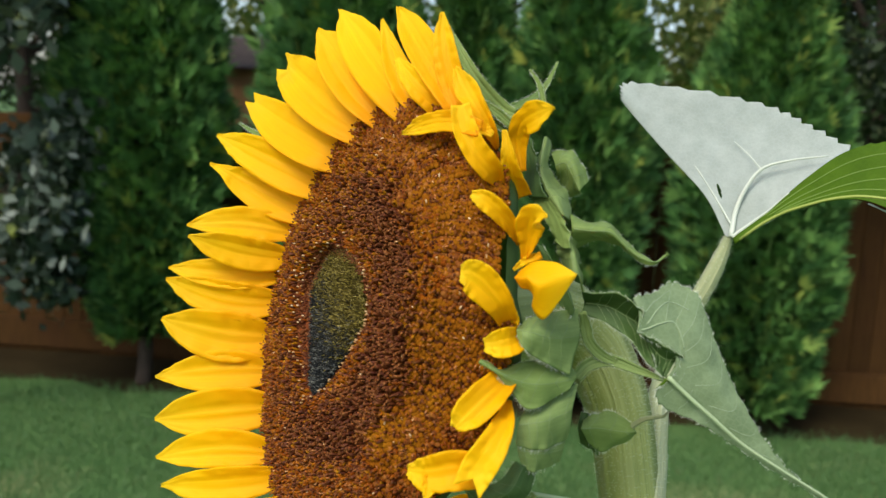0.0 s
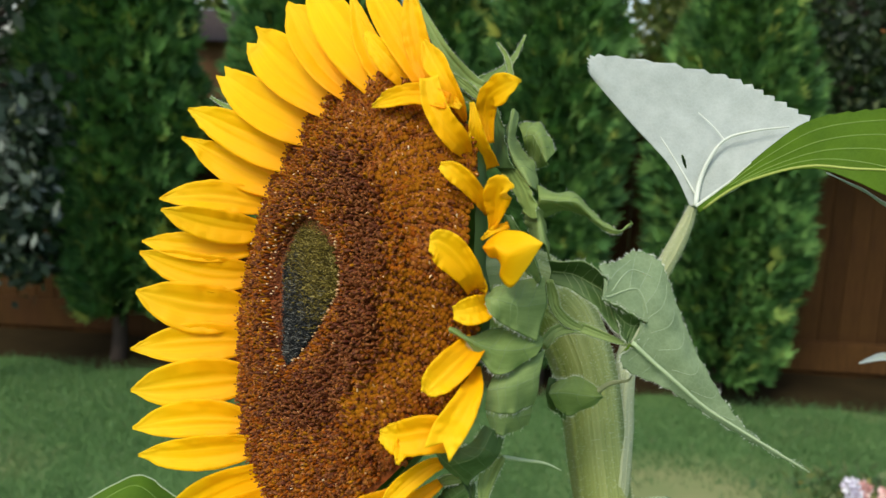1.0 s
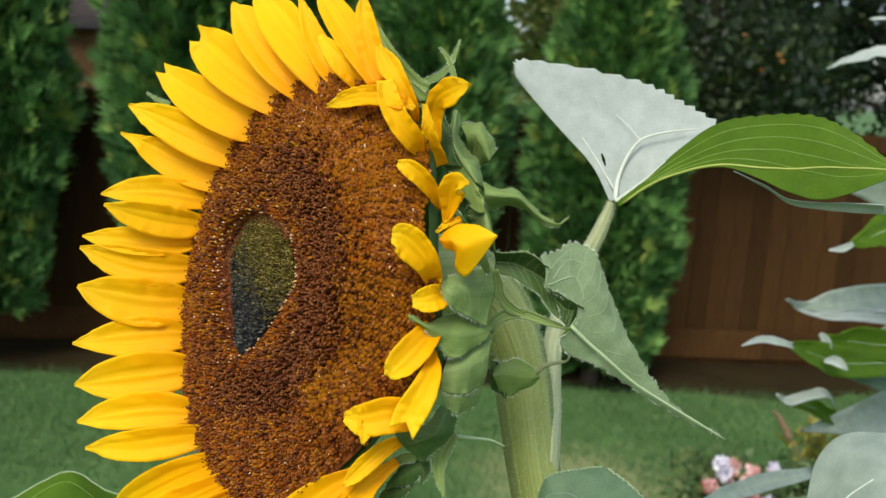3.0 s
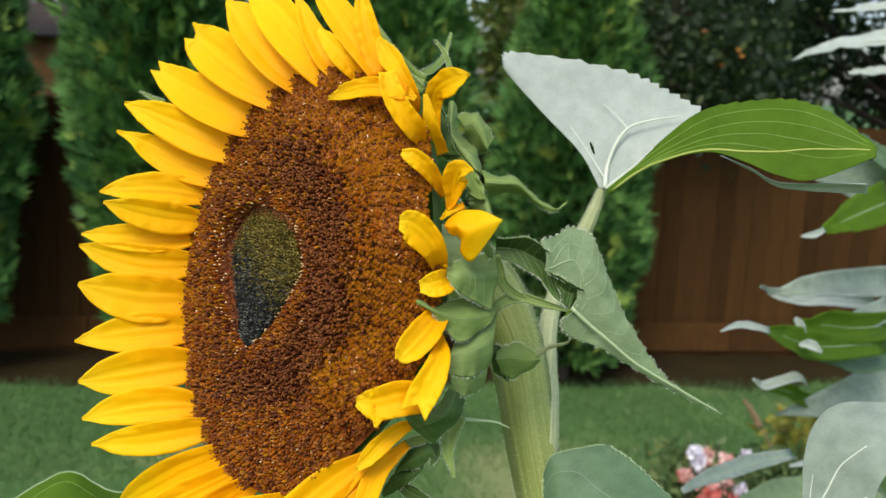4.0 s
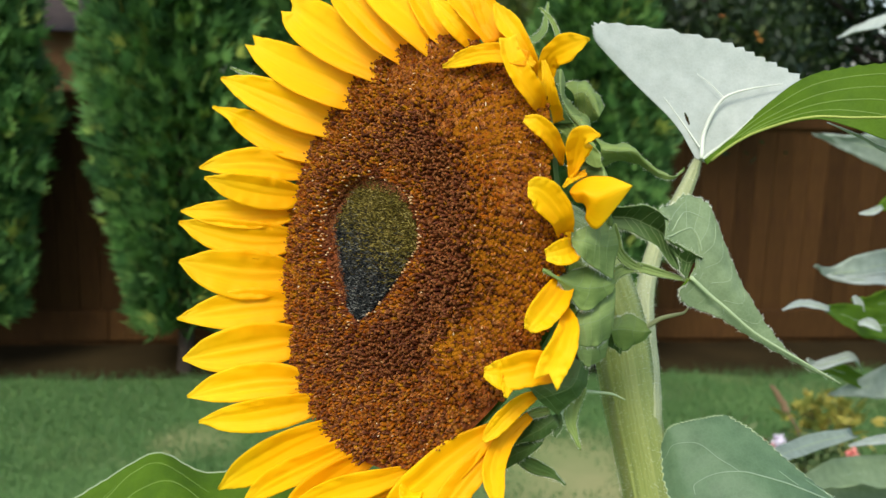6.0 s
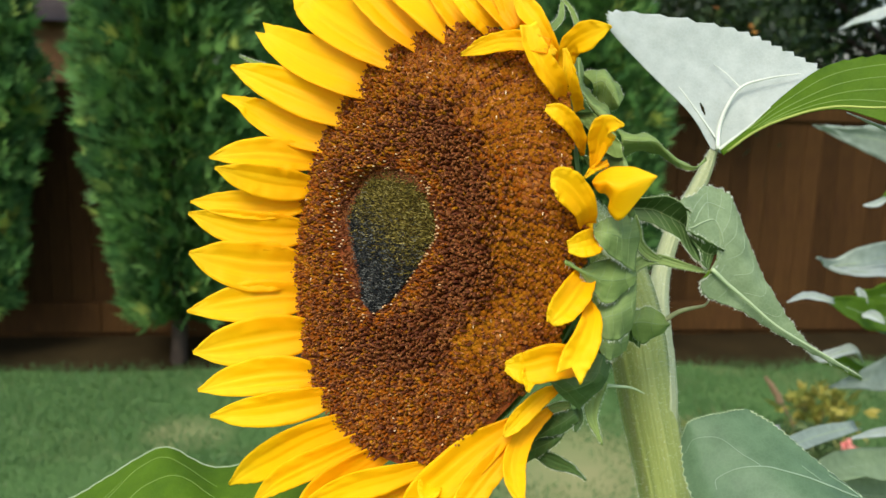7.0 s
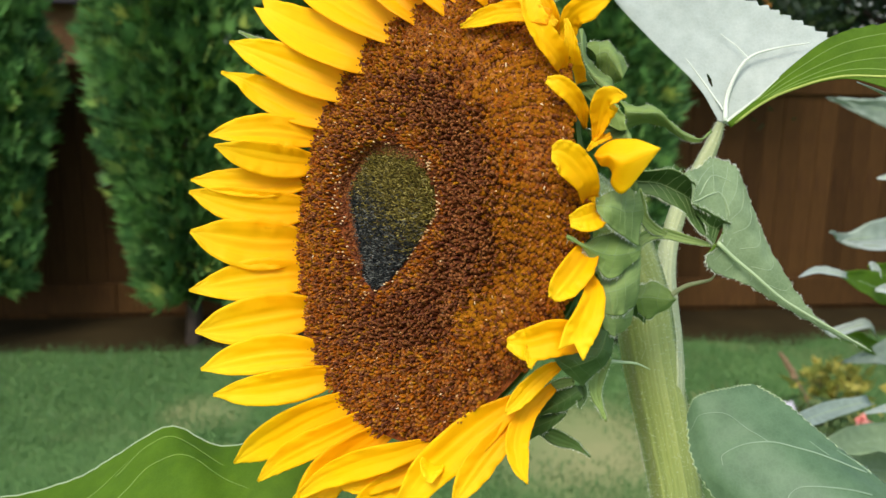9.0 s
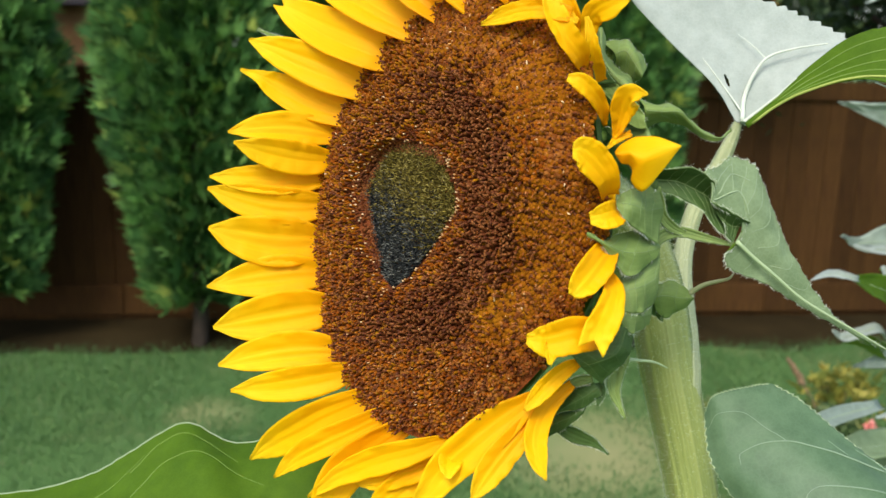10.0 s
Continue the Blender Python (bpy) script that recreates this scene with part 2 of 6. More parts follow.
blossom_white = grown("blossom_white", [(0.0, (0.62, 0.55, 0.66)), (0.5, (0.80, 0.76, 0.82)), (1.0, (0.88, 0.88, 0.86))], (0.7, 0.6, 0.7), 0.3)
blossom_pink = grown("blossom_pink", [(0.0, (0.70, 0.28, 0.25)), (0.4, (0.80, 0.45, 0.40)), (0.7, (0.85, 0.60, 0.54)), (1.0, (0.88, 0.76, 0.66))], (0.7, 0.35, 0.3), 0.3)
blossom_coral = grown("blossom_coral", [(0.0, (0.55, 0.12, 0.10)), (0.5, (0.75, 0.22, 0.18)), (1.0, (0.80, 0.42, 0.34))], (0.7, 0.2, 0.15), 0.3)
berry_orange = grown("berry_orange", [(0.0, (0.3, 0.09, 0.02)), (1.0, (0.5, 0.22, 0.03))], (0.4, 0.15, 0.02), 0.0)


def wood_material(name="fence_wood", tone=1.0):
    m = material(name, (0.12, 0.05, 0.025), 0.8, 0.06)
    vec = coords(m, "Object", (1, 1, 0.06))
    grain, stain = noise_tex(m, vec, 90, 5), noise_tex(m, coords(m), 3.5, 4)
    col = ramp(m, grain, [(0.3, (0.042, 0.022, 0.007)), (0.7, (0.086, 0.043, 0.013))])
    col = mix(m, ramp(m, stain, [(0.4, (0, 0, 0)), (0.75, (0.6, 0.6, 0.6))]), col, (0.045, 0.020, 0.009))
    shade = ramp(m, each(m), [(0.0, (0.72 * tone, 0.7 * tone, 0.7 * tone)), (1.0, (1.15 * tone, 1.1 * tone, 1.05 * tone))])
    col = mix(m, 1.0, col, shade, "MULTIPLY")
    link(m, col, base_of(m).inputs["Base Color"])
    bump(m, grain, 0.5, 0.003)
    return m


fence_wood = wood_material("fence_wood", 0.84)
# same wood, lightened for the bottom rail to offset the hedge's shadow on it
fence_rail_lit = wood_material("fence_rail_lit", 1.0)
shed_tan = speckled("shed_tan", (0.30, 0.15, 0.06), (0.38, 0.21, 0.09), 8)
shed_grey = speckled("shed_grey", (0.028, 0.020, 0.015), (0.055, 0.041, 0.032), 12)


# ---- building blocks ----
def mesh_of(name, verts, faces, mats, which=None, uvs=None, smooth=True):
    me = bpy.data.meshes.new(name)
    me.from_pydata([tuple(p) for p in verts], [], faces)
    for m in mats if isinstance(mats, (list, tuple)) else [mats]:
        me.materials.append(m)
    if which is not None:
        me.polygons.foreach_set("material_index", which)
    if smooth:
        me.polygons.foreach_set("use_smooth", [True] * len(me.polygons))
    if uvs is not None:
        layer = me.uv_layers.new(name="UVMap")
        for loop in me.loops:
            layer.data[loop.index].uv = uvs[loop.vertex_index]
    me.update()
    return me


def under(name, me, parent, label="", kind=""):
    """Links a mesh that is in world coordinates as one part of a thing."""
    ob = new(name, me)
    ob.parent = parent
    if parent is not None:
        ob.matrix_parent_inverse = parent.matrix_world.inverted()
    return tagged(ob, label, kind=kind)


def thing(name, place, label, category, group="", kind=""):
    ob = new(name)
    ob.matrix_world = Matrix.Translation(place)
    ob.empty_display_size = 0.05
    bpy.context.view_layer.update()
    return tagged(ob, label, category, group, kind)


def part(name, bm, mats, parent, label="", kind=""):
    me = bpy.data.meshes.new(name)
    bm.to_mesh(me)
    bm.free()
    for m in mats if isinstance(mats, (list, tuple)) else [mats]:
        me.materials.append(m)
    return under(name, me, parent, label, kind)


def curve_through(points, n):
    """n points on a smooth curve through the given ones."""
    p = [np.array(q, float) for q in points]
    if len(p) == 1:
        return np.array([p[0]] * n)
    p = [2 * p[0] - p[1], *p, 2 * p[-1] - p[-2]]
    out = []
    for k in range(n):
        f = k / (n - 1) * (len(p) - 3)
        i = min(int(f), len(p) - 4)
        t = f - i
        a, b, c, d = p[i:i + 4]
        out.append(0.5 * (2 * b + (c - a) * t + (2 * a - 5 * b + 4 * c - d) * t * t + (3 * b - a - 3 * c + d) * t ** 3))
    return np.array(out)


def shell(name, grid, mats, parent, label="", thick=0.0006, hole=None):
    """A thin two-sided skin over a grid of points: the first material above, the second below."""
    g = np.array(grid)
    nu, nv = g.shape[:2]
    du, dv = np.gradient(g, axis=0), np.gradient(g, axis=1)
    nrm = np.cross(du, dv)
    nrm /= np.linalg.norm(nrm, axis=-1, keepdims=True) + 1e-12
    verts = np.concatenate([(g + nrm * thick / 2).reshape(-1, 3), (g - nrm * thick / 2).reshape(-1, 3)])
    off, faces, which = nu * nv, [], []
    for i in range(nu - 1):
        for j in range(nv - 1):
            if hole and math.hypot((i - hole[0] * nu) / hole[2], (j - hole[1] * nv) / hole[3]) < 1:
                continue
            a, b, c, d = i * nv + j, (i + 1) * nv + j, (i + 1) * nv + j + 1, i * nv + j + 1
            faces += [(a, b, c, d), (off + a, off + d, off + c, off + b)]
            which += [0, 1]
    ring = [(i, 0) for i in range(nu)] + [(nu - 1, j) for j in range(1, nv)] + [(i, nv - 1) for i in range(nu - 2, -1, -1)] + [(0, j) for j in range(nv - 2, 0, -1)]
    for (i, j), (k, l) in zip(ring, ring[1:] + ring[:1]):
        a, b = i * nv + j, k * nv + l
        faces.append((b, a, off + a, off + b))
        which.append(1)
    uv = [(j / (nv - 1), i / (nu - 1)) for i in range(nu) for j in range(nv)] * 2
    return under(name, mesh_of(name, verts, faces, mats, which, uv), parent, label)


def blade_grid(spine, widths, face, twist=0.0, cup=0.25, nu=14, nv=7, ripple=0.0, seed=0, notch=0.0, pleat=0.0):
    """A strip along a spine with the given widths, turned to face a direction, hollow by cup."""
    s = curve_through(spine, nu)
    w = np.maximum(curve_through([(x, 0, 0) for x in widths], nu)[:, 0], 0.0002)
    tan = np.gradient(s, axis=0)
    tan /= np.linalg.norm(tan, axis=1, keepdims=True) + 1e-9
    rows = []
    for i in range(nu):
        side = np.cross(tan[i], np.array(face, float))
        side /= np.linalg.norm(side) + 1e-9
        up = np.cross(side, tan[i])
        a = radians(twist) * (0.4 + 0.6 * i / (nu - 1))
        side, up = side * math.cos(a) + up * math.sin(a), up * math.cos(a) - side * math.sin(a)
        row = []
        for j in range(nv):
            q = 2 * j / (nv - 1) - 1
            h = cup * w[i] * (q * q - 0.4) * 0.5
            if ripple:
                h += ripple * abs(q) * noise.noise(Vector((i * 0.55, j * 0.4, seed * 3.7)))
            h += pleat * math.cos(q * 9 + seed) * min(1, w[i] / 0.01)
            pull = notch * w[i] * (i / (nu - 1)) ** 6 * (abs(q) - 0.5)
            row.append(s[i] + side * q * w[i] / 2 + up * h + tan[i] * pull)
        rows.append(row)
    return np.array(rows)


def tube(points, radii, sides=10, nu=24, wobble=0.0, seed=0, ribs=0.0):
    """Vertices, faces and uvs of a round tapered tube."""
    c = curve_through(points, nu)
    r = curve_through([(x, 0, 0) for x in radii], nu)[:, 0]
    if nu >= 60:
        c, r = curve_through(points, 600), curve_through([(x, 0, 0) for x in radii], 600)[:, 0]
        way = np.concatenate([[0], np.cumsum(np.linalg.norm(np.diff(c, axis=0), axis=1))])
        at = np.linspace(0, way[-1], nu)
        c, r = np.stack([np.interp(at, way, c[:, k]) for k in range(3)], 1), np.interp(at, way, r)
    tan = np.gradient(c, axis=0)
    tan /= np.linalg.norm(tan, axis=1, keepdims=True) + 1e-9
    ref = np.array((0.3, -0.9, 0.2))
    verts, uvs = [], []
    for i in range(nu):
        x = np.cross(tan[i], ref)
        x /= np.linalg.norm(x) + 1e-9
        y = np.cross(tan[i], x)
        for k in range(sides):
            a = 2 * math.pi * k / sides
            q = r[i] * (1 + wobble * noise.noise(Vector((math.cos(a) * 1.3, math.sin(a) * 1.3, i * 0.35 + seed))) + ribs * math.cos(a * 7))
            verts.append(c[i] + q * (x * math.cos(a) + y * math.sin(a)))
            uvs.append((k / sides, i / (nu - 1)))
    faces = [(i * sides + k, i * sides + (k + 1) % sides, (i + 1) * sides + (k + 1) % sides, (i + 1) * sides + k) for i in range(nu - 1) for k in range(sides)]
    faces += [tuple(range(sides))[::-1], tuple((nu - 1) * sides + k for k in range(sides))]
    return verts, faces, uvs


def tube_part(name, points, r0, r1, mat, parent, label="", **kw):
    v, f, uv = tube(points, [r0 + (r1 - r0) * k / 5 for k in range(6)], **kw)
    return under(name, mesh_of(name, v, f, mat, None, uv), parent, label)


def hairs(name, roots, ways, length, width, mat, parent, rng):
    """Many fine tapered hairs, one three-sided needle each."""
    v, f = [], []
    for p, d in zip(roots, ways):
        d = np.array(d) + np.array([rng.gauss(0, 0.35) for _ in range(3)])
        d /= np.linalg.norm(d) + 1e-9
        x = np.cross(d, (0.31, 0.52, 0.8))
        x /= np.linalg.norm(x) + 1e-9
        y = np.cross(d, x)
        k, n = len(v), length * rng.uniform(0.5, 1.2)
        v += [p + width * x, p + width * (-0.5 * x + 0.87 * y), p + width * (-0.5 * x - 0.87 * y), p + d * n]
        f += [(k, k + 1, k + 3), (k + 1, k + 2, k + 3), (k + 2, k, k + 3)]
    return under(name, mesh_of(name, v, f, mat, smooth=False), parent, kind="stuff")


GRIDS = {}


def sheet_part(name, rows, top, bottom, parent, teeth=(False,) * 4, label="", nu=90, nv=90, rip=0.0012, hole=None, pleat=0.0, tooth_from=0.0, saw=0.0010, end_free=1, wave=0.0):
    """A leaf blade stretched over a few ribs. teeth: which of its four edges (first rib, last rib, start, end) are toothed."""
    ribs = np.array([curve_through(r, nu) for r in rows])
    g = np.array([curve_through(ribs[:, i], nv) for i in range(nu)])
    du, dv = np.gradient(g, axis=0), np.gradient(g, axis=1)
    nrm = np.cross(du, dv)
    nrm /= np.linalg.norm(nrm, axis=-1, keepdims=True) + 1e-12
    for i in range(nu):
        for j in range(nv):
            p = Vector(g[i, j])
            lump = noise.noise(p * 38) * 0.7 + noise.noise(p * 110) * 0.3
            fold = pleat * math.cos(j / nv * 21 + 3 * noise.noise(p * 25)) * math.sin(math.pi * (0.15 + 0.85 * i / nu))
            fold += wave * abs(2 * j / (nv - 1) - 1) ** 3 * noise.noise(Vector((i * 0.16, 4.0 * (j > nv / 2), rows[0][0][2] * 90)))
            g[i, j] += nrm[i, j] * (rip * lump * (1.0 if end_free else min(1.0, 3.0 * (1 - i / (nu - 1)))) + fold)

    def out(edge, inner, k):
        d = edge - inner
        d /= np.linalg.norm(d) + 1e-9
        return d * saw * (-0.5, 0.0, 0.45, 1.0)[k % 4] * (0.7 + 0.5 * noise.noise(Vector((k * 0.37, 2.2, 0))))

    for i in range(1 + int(tooth_from * nu), nu - 1):
        if teeth[0]:
            g[i, 0] += out(g[i, 0], g[i, 1], i)
        if teeth[1]:
            g[i, -1] += out(g[i, -1], g[i, -2], i)
    for j in range(1, nv - 1):
        if teeth[2]:
            g[0, j] += out(g[0, j], g[1, j], j)
        if teeth[3]:
            g[-1, j] += out(g[-1, j], g[-2, j], j)
    ob = shell(name, g, [top, bottom], parent, label, hole=hole)
    GRIDS[ob.name] = g
    return ob


def vein_on(leaf, path, r0, r1, mat, lift=0.00035):
    """A vein laid on a blade along places given as (along, across) from 0 to 1."""
    g = GRIDS[leaf.name]
    nu, nv = g.shape[:2]
    pts = []
    for s, r in curve_through([(s, r, 0) for s, r in path], 48)[:, :2]:
        i, j = min(max(s, 0), 1) * (nu - 1), min(max(r, 0), 1) * (nv - 1)
        i0, j0 = min(int(i), nu - 2), min(int(j), nv - 2)
        a, c = i - i0, j - j0
        n = np.cross(g[i0 + 1, j0] - g[i0, j0], g[i0, j0 + 1] - g[i0, j0])
        n *= (1 if n @ np.array((0, -1, 0.2)) > 0 else -1) * lift / (np.linalg.norm(n) + 1e-12)
        pts.append(tuple(n + (1 - a) * ((1 - c) * g[i0, j0] + c * g[i0, j0 + 1]) + a * ((1 - c) * g[i0 + 1, j0] + c * g[i0 + 1, j0 + 1])))
    tube_part("vein", pts, r0, r1, mat, leaf, sides=6, nu=48)


def veined(leaf, pairs, r0, mat, lift=0.0004, mid=0.5, margin=False, seed=1):
    """A midrib with crooked side veins, and pale margins if asked."""
    rng = random.Random(seed)

    def shaky(x):
        return x + rng.gauss(0, 0.012)

    vein_on(leaf, [(0.02, mid), (0.35, shaky(mid)), (0.65, shaky(mid)), (0.97, mid)], r0 * 1.5, r0 * 0.7, mat, lift)
    for k in range(pairs):
        q = 0.06 + 0.84 * (k + rng.uniform(0.2, 0.8)) / pairs
        for side in (0.03, 0.97):
            ahead = rng.uniform(0.08, 0.16)
            vein_on(leaf, [(q, mid)] + [(shaky(q + ahead * z), shaky(mid + (side - mid) * z)) for z in (0.3, 0.6)] + [(q + ahead, side)], r0, r0 * 0.5, mat, lift)
    if margin:
        for side in (0.0, 1.0):
            vein_on(leaf, [(0.02, side), (0.35, side), (0.65, side), (0.97, side)], r0 * 1.6, r0, mat, 0.0)


def edge_hairs(leaf, sides, count, length, seed):
    """Fine hairs along the long edges of a blade."""
    g = GRIDS[leaf.name]
    rng = random.Random(seed)
    roots, ways = [], []
    for _ in range(count):
        i = rng.randrange(1, g.shape[0] - 2)
        j, o = rng.choice(sides)
        q = rng.random()
        roots.append(g[i, j] * (1 - q) + g[i + 1, j] * q)
        ways.append((g[i, j] - g[i, o]) / (np.linalg.norm(g[i, j] - g[i, o]) + 1e-9))
    hairs("hairs", roots, ways, length, 0.00009, hair_white, leaf, rng)


# ---- ground ----
def ground():
    n = 90
    xs = np.concatenate([np.linspace(-600, -9, 12), np.linspace(-8, 9, n), np.linspace(10, 600, 12)])
    ys = np.concatenate([np.linspace(-600, -3, 10), np.linspace(-2, 9, n), np.linspace(10, 900, 12)])
    v = []
    for y in ys:
        for x in xs:
            z = 0.0
            if abs(x) < 9 and -2 < y < 9:
                z = 0.02 * noise.noise(Vector((x * 1.4, y * 1.4, 0.3))) - 0.012
            v.append((x, y, z))
    w = len(xs)
    f = [(j * w + i, j * w + i + 1, (j + 1) * w + i + 1, (j + 1) * w + i) for j in range(len(ys) - 1) for i in range(w - 1)]
    tagged(new("ground", mesh_of("ground", v, f, lawn)), "mown green lawn with dry patches", "ground", kind="structure")
    v, f = [], []
    k = 60
    for i in range(k + 1):
        x = -6 + 14 * i / k
        for q in range(4):
            y = 6.12 + 0.78 * q / 3 + (0.22 * noise.noise(Vector((x * 1.3, 4, 0))) if q == 0 else 0)
            v.append((x, y, 0.012 + (0.018 if q else -0.03) + 0.012 * noise.noise(Vector((x * 3, y * 3, 7)))))
    f = [(i * 4 + q, (i + 1) * 4 + q, (i + 1) * 4 + q + 1, i * 4 + q + 1) for i in range(k) for q in range(3)]
    tagged(new("soil_bed", mesh_of("soil_bed", v, f, soil)), "bare brown soil strip along the fence", "soil", kind="structure")


ground()


def grass():
    rng = random.Random(3)
    v, f = [], []
    for _ in range(150000):
        y = rng.uniform(3.6, 6.75)
        x = rng.uniform(-3.9, 5.2)
        if y > 5.95 and rng.random() < (y - 5.95) * 1.6:
            continue
        worn = max(1 - math.hypot(x - 1.6, y - 4.6) / 0.75, 0.6 - math.hypot(x + 0.35, y - 5.1) / 0.3)
        if rng.random() < 1.3 * worn:
            continue
        h, a = rng.uniform(0.012, 0.032), rng.uniform(0, 6.28)
        dx, dy = math.cos(a), math.sin(a)
        bx, by, w = rng.gauss(0, 0.014), rng.gauss(0, 0.014), rng.uniform(0.0022, 0.0045)
        k = len(v)
        v += [(x - dx * w, y - dy * w, -0.01), (x + dx * w, y + dy * w, -0.01), (x + bx, y + by, h)]
        f.append((k, k + 1, k + 2))
    tagged(new("grass", mesh_of("grass", v, f, grass_blade, smooth=False)), "short green lawn grass", "grass", kind="stuff")


grass()


# ---- fence ----
def box(bm, x0, x1, y0, y1, z0, z1, bevel=0.004):
    r = bmesh.ops.create_cube(bm, size=1.0, matrix=Matrix.LocRotScale(((x0 + x1) / 2, (y0 + y1) / 2, (z0 + z1) / 2), None, (x1 - x0, y1 - y0, z1 - z0)))
    if bevel:
        es = list({e for q in r["verts"] for e in q.link_edges})
        bmesh.ops.bevel(bm, geom=es, offset=bevel, segments=1, affect="EDGES")


FENCE_Y = 6.81


def fence():
    rng = random.Random(11)
    f = thing("fence", (0, FENCE_Y, 0), "reddish-brown stained wooden board fence behind the hedge", "fence")
    for a, b, nm in ((0.07, 0.29, "bottom_rail"), (1.69, 1.83, "top_rail")):
        for k in range(6):
            bm = bmesh.new()
            box(bm, -6 + 2.4 * k, -6 + 2.4 * (k + 1) - 0.006, FENCE_Y - 0.045, FENCE_Y - 0.012, a, b, 0.005)
            part(nm, bm, fence_rail_lit if a < 1 else fence_wood, f)
    for k in range(7):
        bm = bmesh.new()
        box(bm, -6.045 + 2.4 * k, -5.955 + 2.4 * k, FENCE_Y + 0.014, FENCE_Y + 0.1, -0.1, 1.86, 0.006)
        part("post", bm, fence_wood, f)
    bm = bmesh.new()
    box(bm, -0.069, 0.069, -0.009, 0.009, 0.01, 1.8, 0.003)
    me = bpy.data.meshes.new("board")
    bm.to_mesh(me)
    bm.free()
    me.materials.append(fence_wood)
    for k in range(104):
        b = new("board", me)
        b.parent = f
        b.matrix_parent_inverse = f.matrix_world.inverted()
        b.location = (-6.0 + 0.1415 * k, FENCE_Y + rng.uniform(-0.003, 0.003), rng.uniform(-0.006, 0.006))


fence()


# ---- hedge and trees ----
def spray(v, f, p, way, size, rng, fans=5):
    """A flat fan of scale-leaf twigs."""
    way = way / (np.linalg.norm(way) + 1e-9)
    x = np.cross(way, (rng.gauss(0, 1), rng.gauss(0, 1), rng.gauss(0, 1)))
    x /= np.linalg.norm(x) + 1e-9
    k = len(v)
    v.append(tuple(p))
    for i in range(fans):
        a = (i / (fans - 1) - 0.5) * 1.3
        r = size * (1 - 0.35 * abs(a)) * rng.uniform(0.75, 1.2)
        tip = p + r * (way * math.cos(a) + x * math.sin(a))
        a2 = a + 0.22
        mid = p + r * 0.55 * (way * math.cos(a2) + x * math.sin(a2))
        v += [tuple(mid), tuple(tip)]
    for i in range(fans):
        m, t = k + 1 + 2 * i, k + 2 + 2 * i
        if i:
            f.append((k, m - 2, t, m))
        else:
            f.append((k, t, m))


def arborvitae(x, y, h, r, seed, low=0.25, count=8500, taper=1.0, foot=0.35, wide=0.25):
    """A column of dense flat sprays on a short trunk, narrow at the foot and the top."""
    rng = random.Random(seed)
    t = thing("arborvitae", (x, y, 0), "dense dark green arborvitae with flat feathery sprays", "tree", "hedge along the fence")
    tv, tf, uv = tube([(x, y, -0.05), (x + 0.02, y, 0.4), (x - 0.01, y, h * 0.6), (x, y, h * 0.93)], [0.06, 0.05, 0.035, 0.008], 9, 14, 0.15, seed)
    under("trunk", mesh_of("trunk", tv, tf, bark, None, uv), t)
    v, f = [], []
    for _ in range(count):
        q = rng.random() ** 0.9
        z = low + (h - low) * q
        prof = (min(1, foot + q * (1 - foot) / wide) if q < wide else 1.0) * (1 - max(0, q - 0.45) ** 1.6 * 1.9 * taper)
        a = rng.uniform(0, 2 * math.pi)
        lump = 1 + 0.24 * noise.noise(Vector((math.cos(a) * 2.2 + seed, math.sin(a) * 2.2, z * 2.6))) + 0.14 * noise.noise(Vector((math.cos(a) * 5 + seed, math.sin(a) * 5, z * 4)))
        rr = max(0.04, r * prof * lump * rng.uniform(0.72, 1.04))
        p = np.array((x + rr * math.cos(a), y + rr * 0.62 * math.sin(a), z))
        way = np.array((math.cos(a) * 0.7, math.sin(a) * 0.7, rng.uniform(0.1, 1.1)))
        spray(v, f, p, way, rng.uniform(0.09, 0.17), rng)
    for _ in range(count // 5):
        q = rng.random()
        z = low + (h - low) * 0.95 * q
        a = rng.uniform(0, 6.28)
        rr = r * 0.5 * rng.random() * (1 - 0.6 * q)
        spray(v, f, np.array((x + rr * math.cos(a), y + rr * math.sin(a), z)), np.array((math.cos(a), math.sin(a), 0.3)), 0.2, rng)
    under("crown", mesh_of("crown", v, f, cedar_spray, smooth=False), t)


arborvitae(-1.99, 6.3, 3.6, 0.54, 21, 0.35, foot=0.5, wide=0.4)
arborvitae(-0.60, 6.28, 3.7, 0.52, 22, 0.30, foot=0.5, wide=0.4)
arborvitae(0.2, 6.38, 2.9, 0.34, 23, 0.30, 5500, wide=0.45)
arborvitae(0.92, 6.3, 3.5, 0.46, 24, 0.2, taper=1.35, foot=0.5, wide=0.45)
arborvitae(2.13, 6.3, 3.3, 0.49, 25, 0.14, taper=1.45, foot=0.72)


def leaf_quad(v, f, p, size, rng, long=1.6):
    d = np.array([rng.gauss(0, 1) for _ in range(3)])
    d /= np.linalg.norm(d) + 1e-9
    x = np.cross(d, [rng.gauss(0, 1) for _ in range(3)])
    x /= np.linalg.norm(x) + 1e-9
    k = len(v)
    v += [tuple(p), tuple(p + d * size * long * 0.5 + x * size * 0.45), tuple(p + d * size * long), tuple(p + d * size * long * 0.5 - x * size * 0.45)]
    f.append((k, k + 1, k + 2, k + 3))


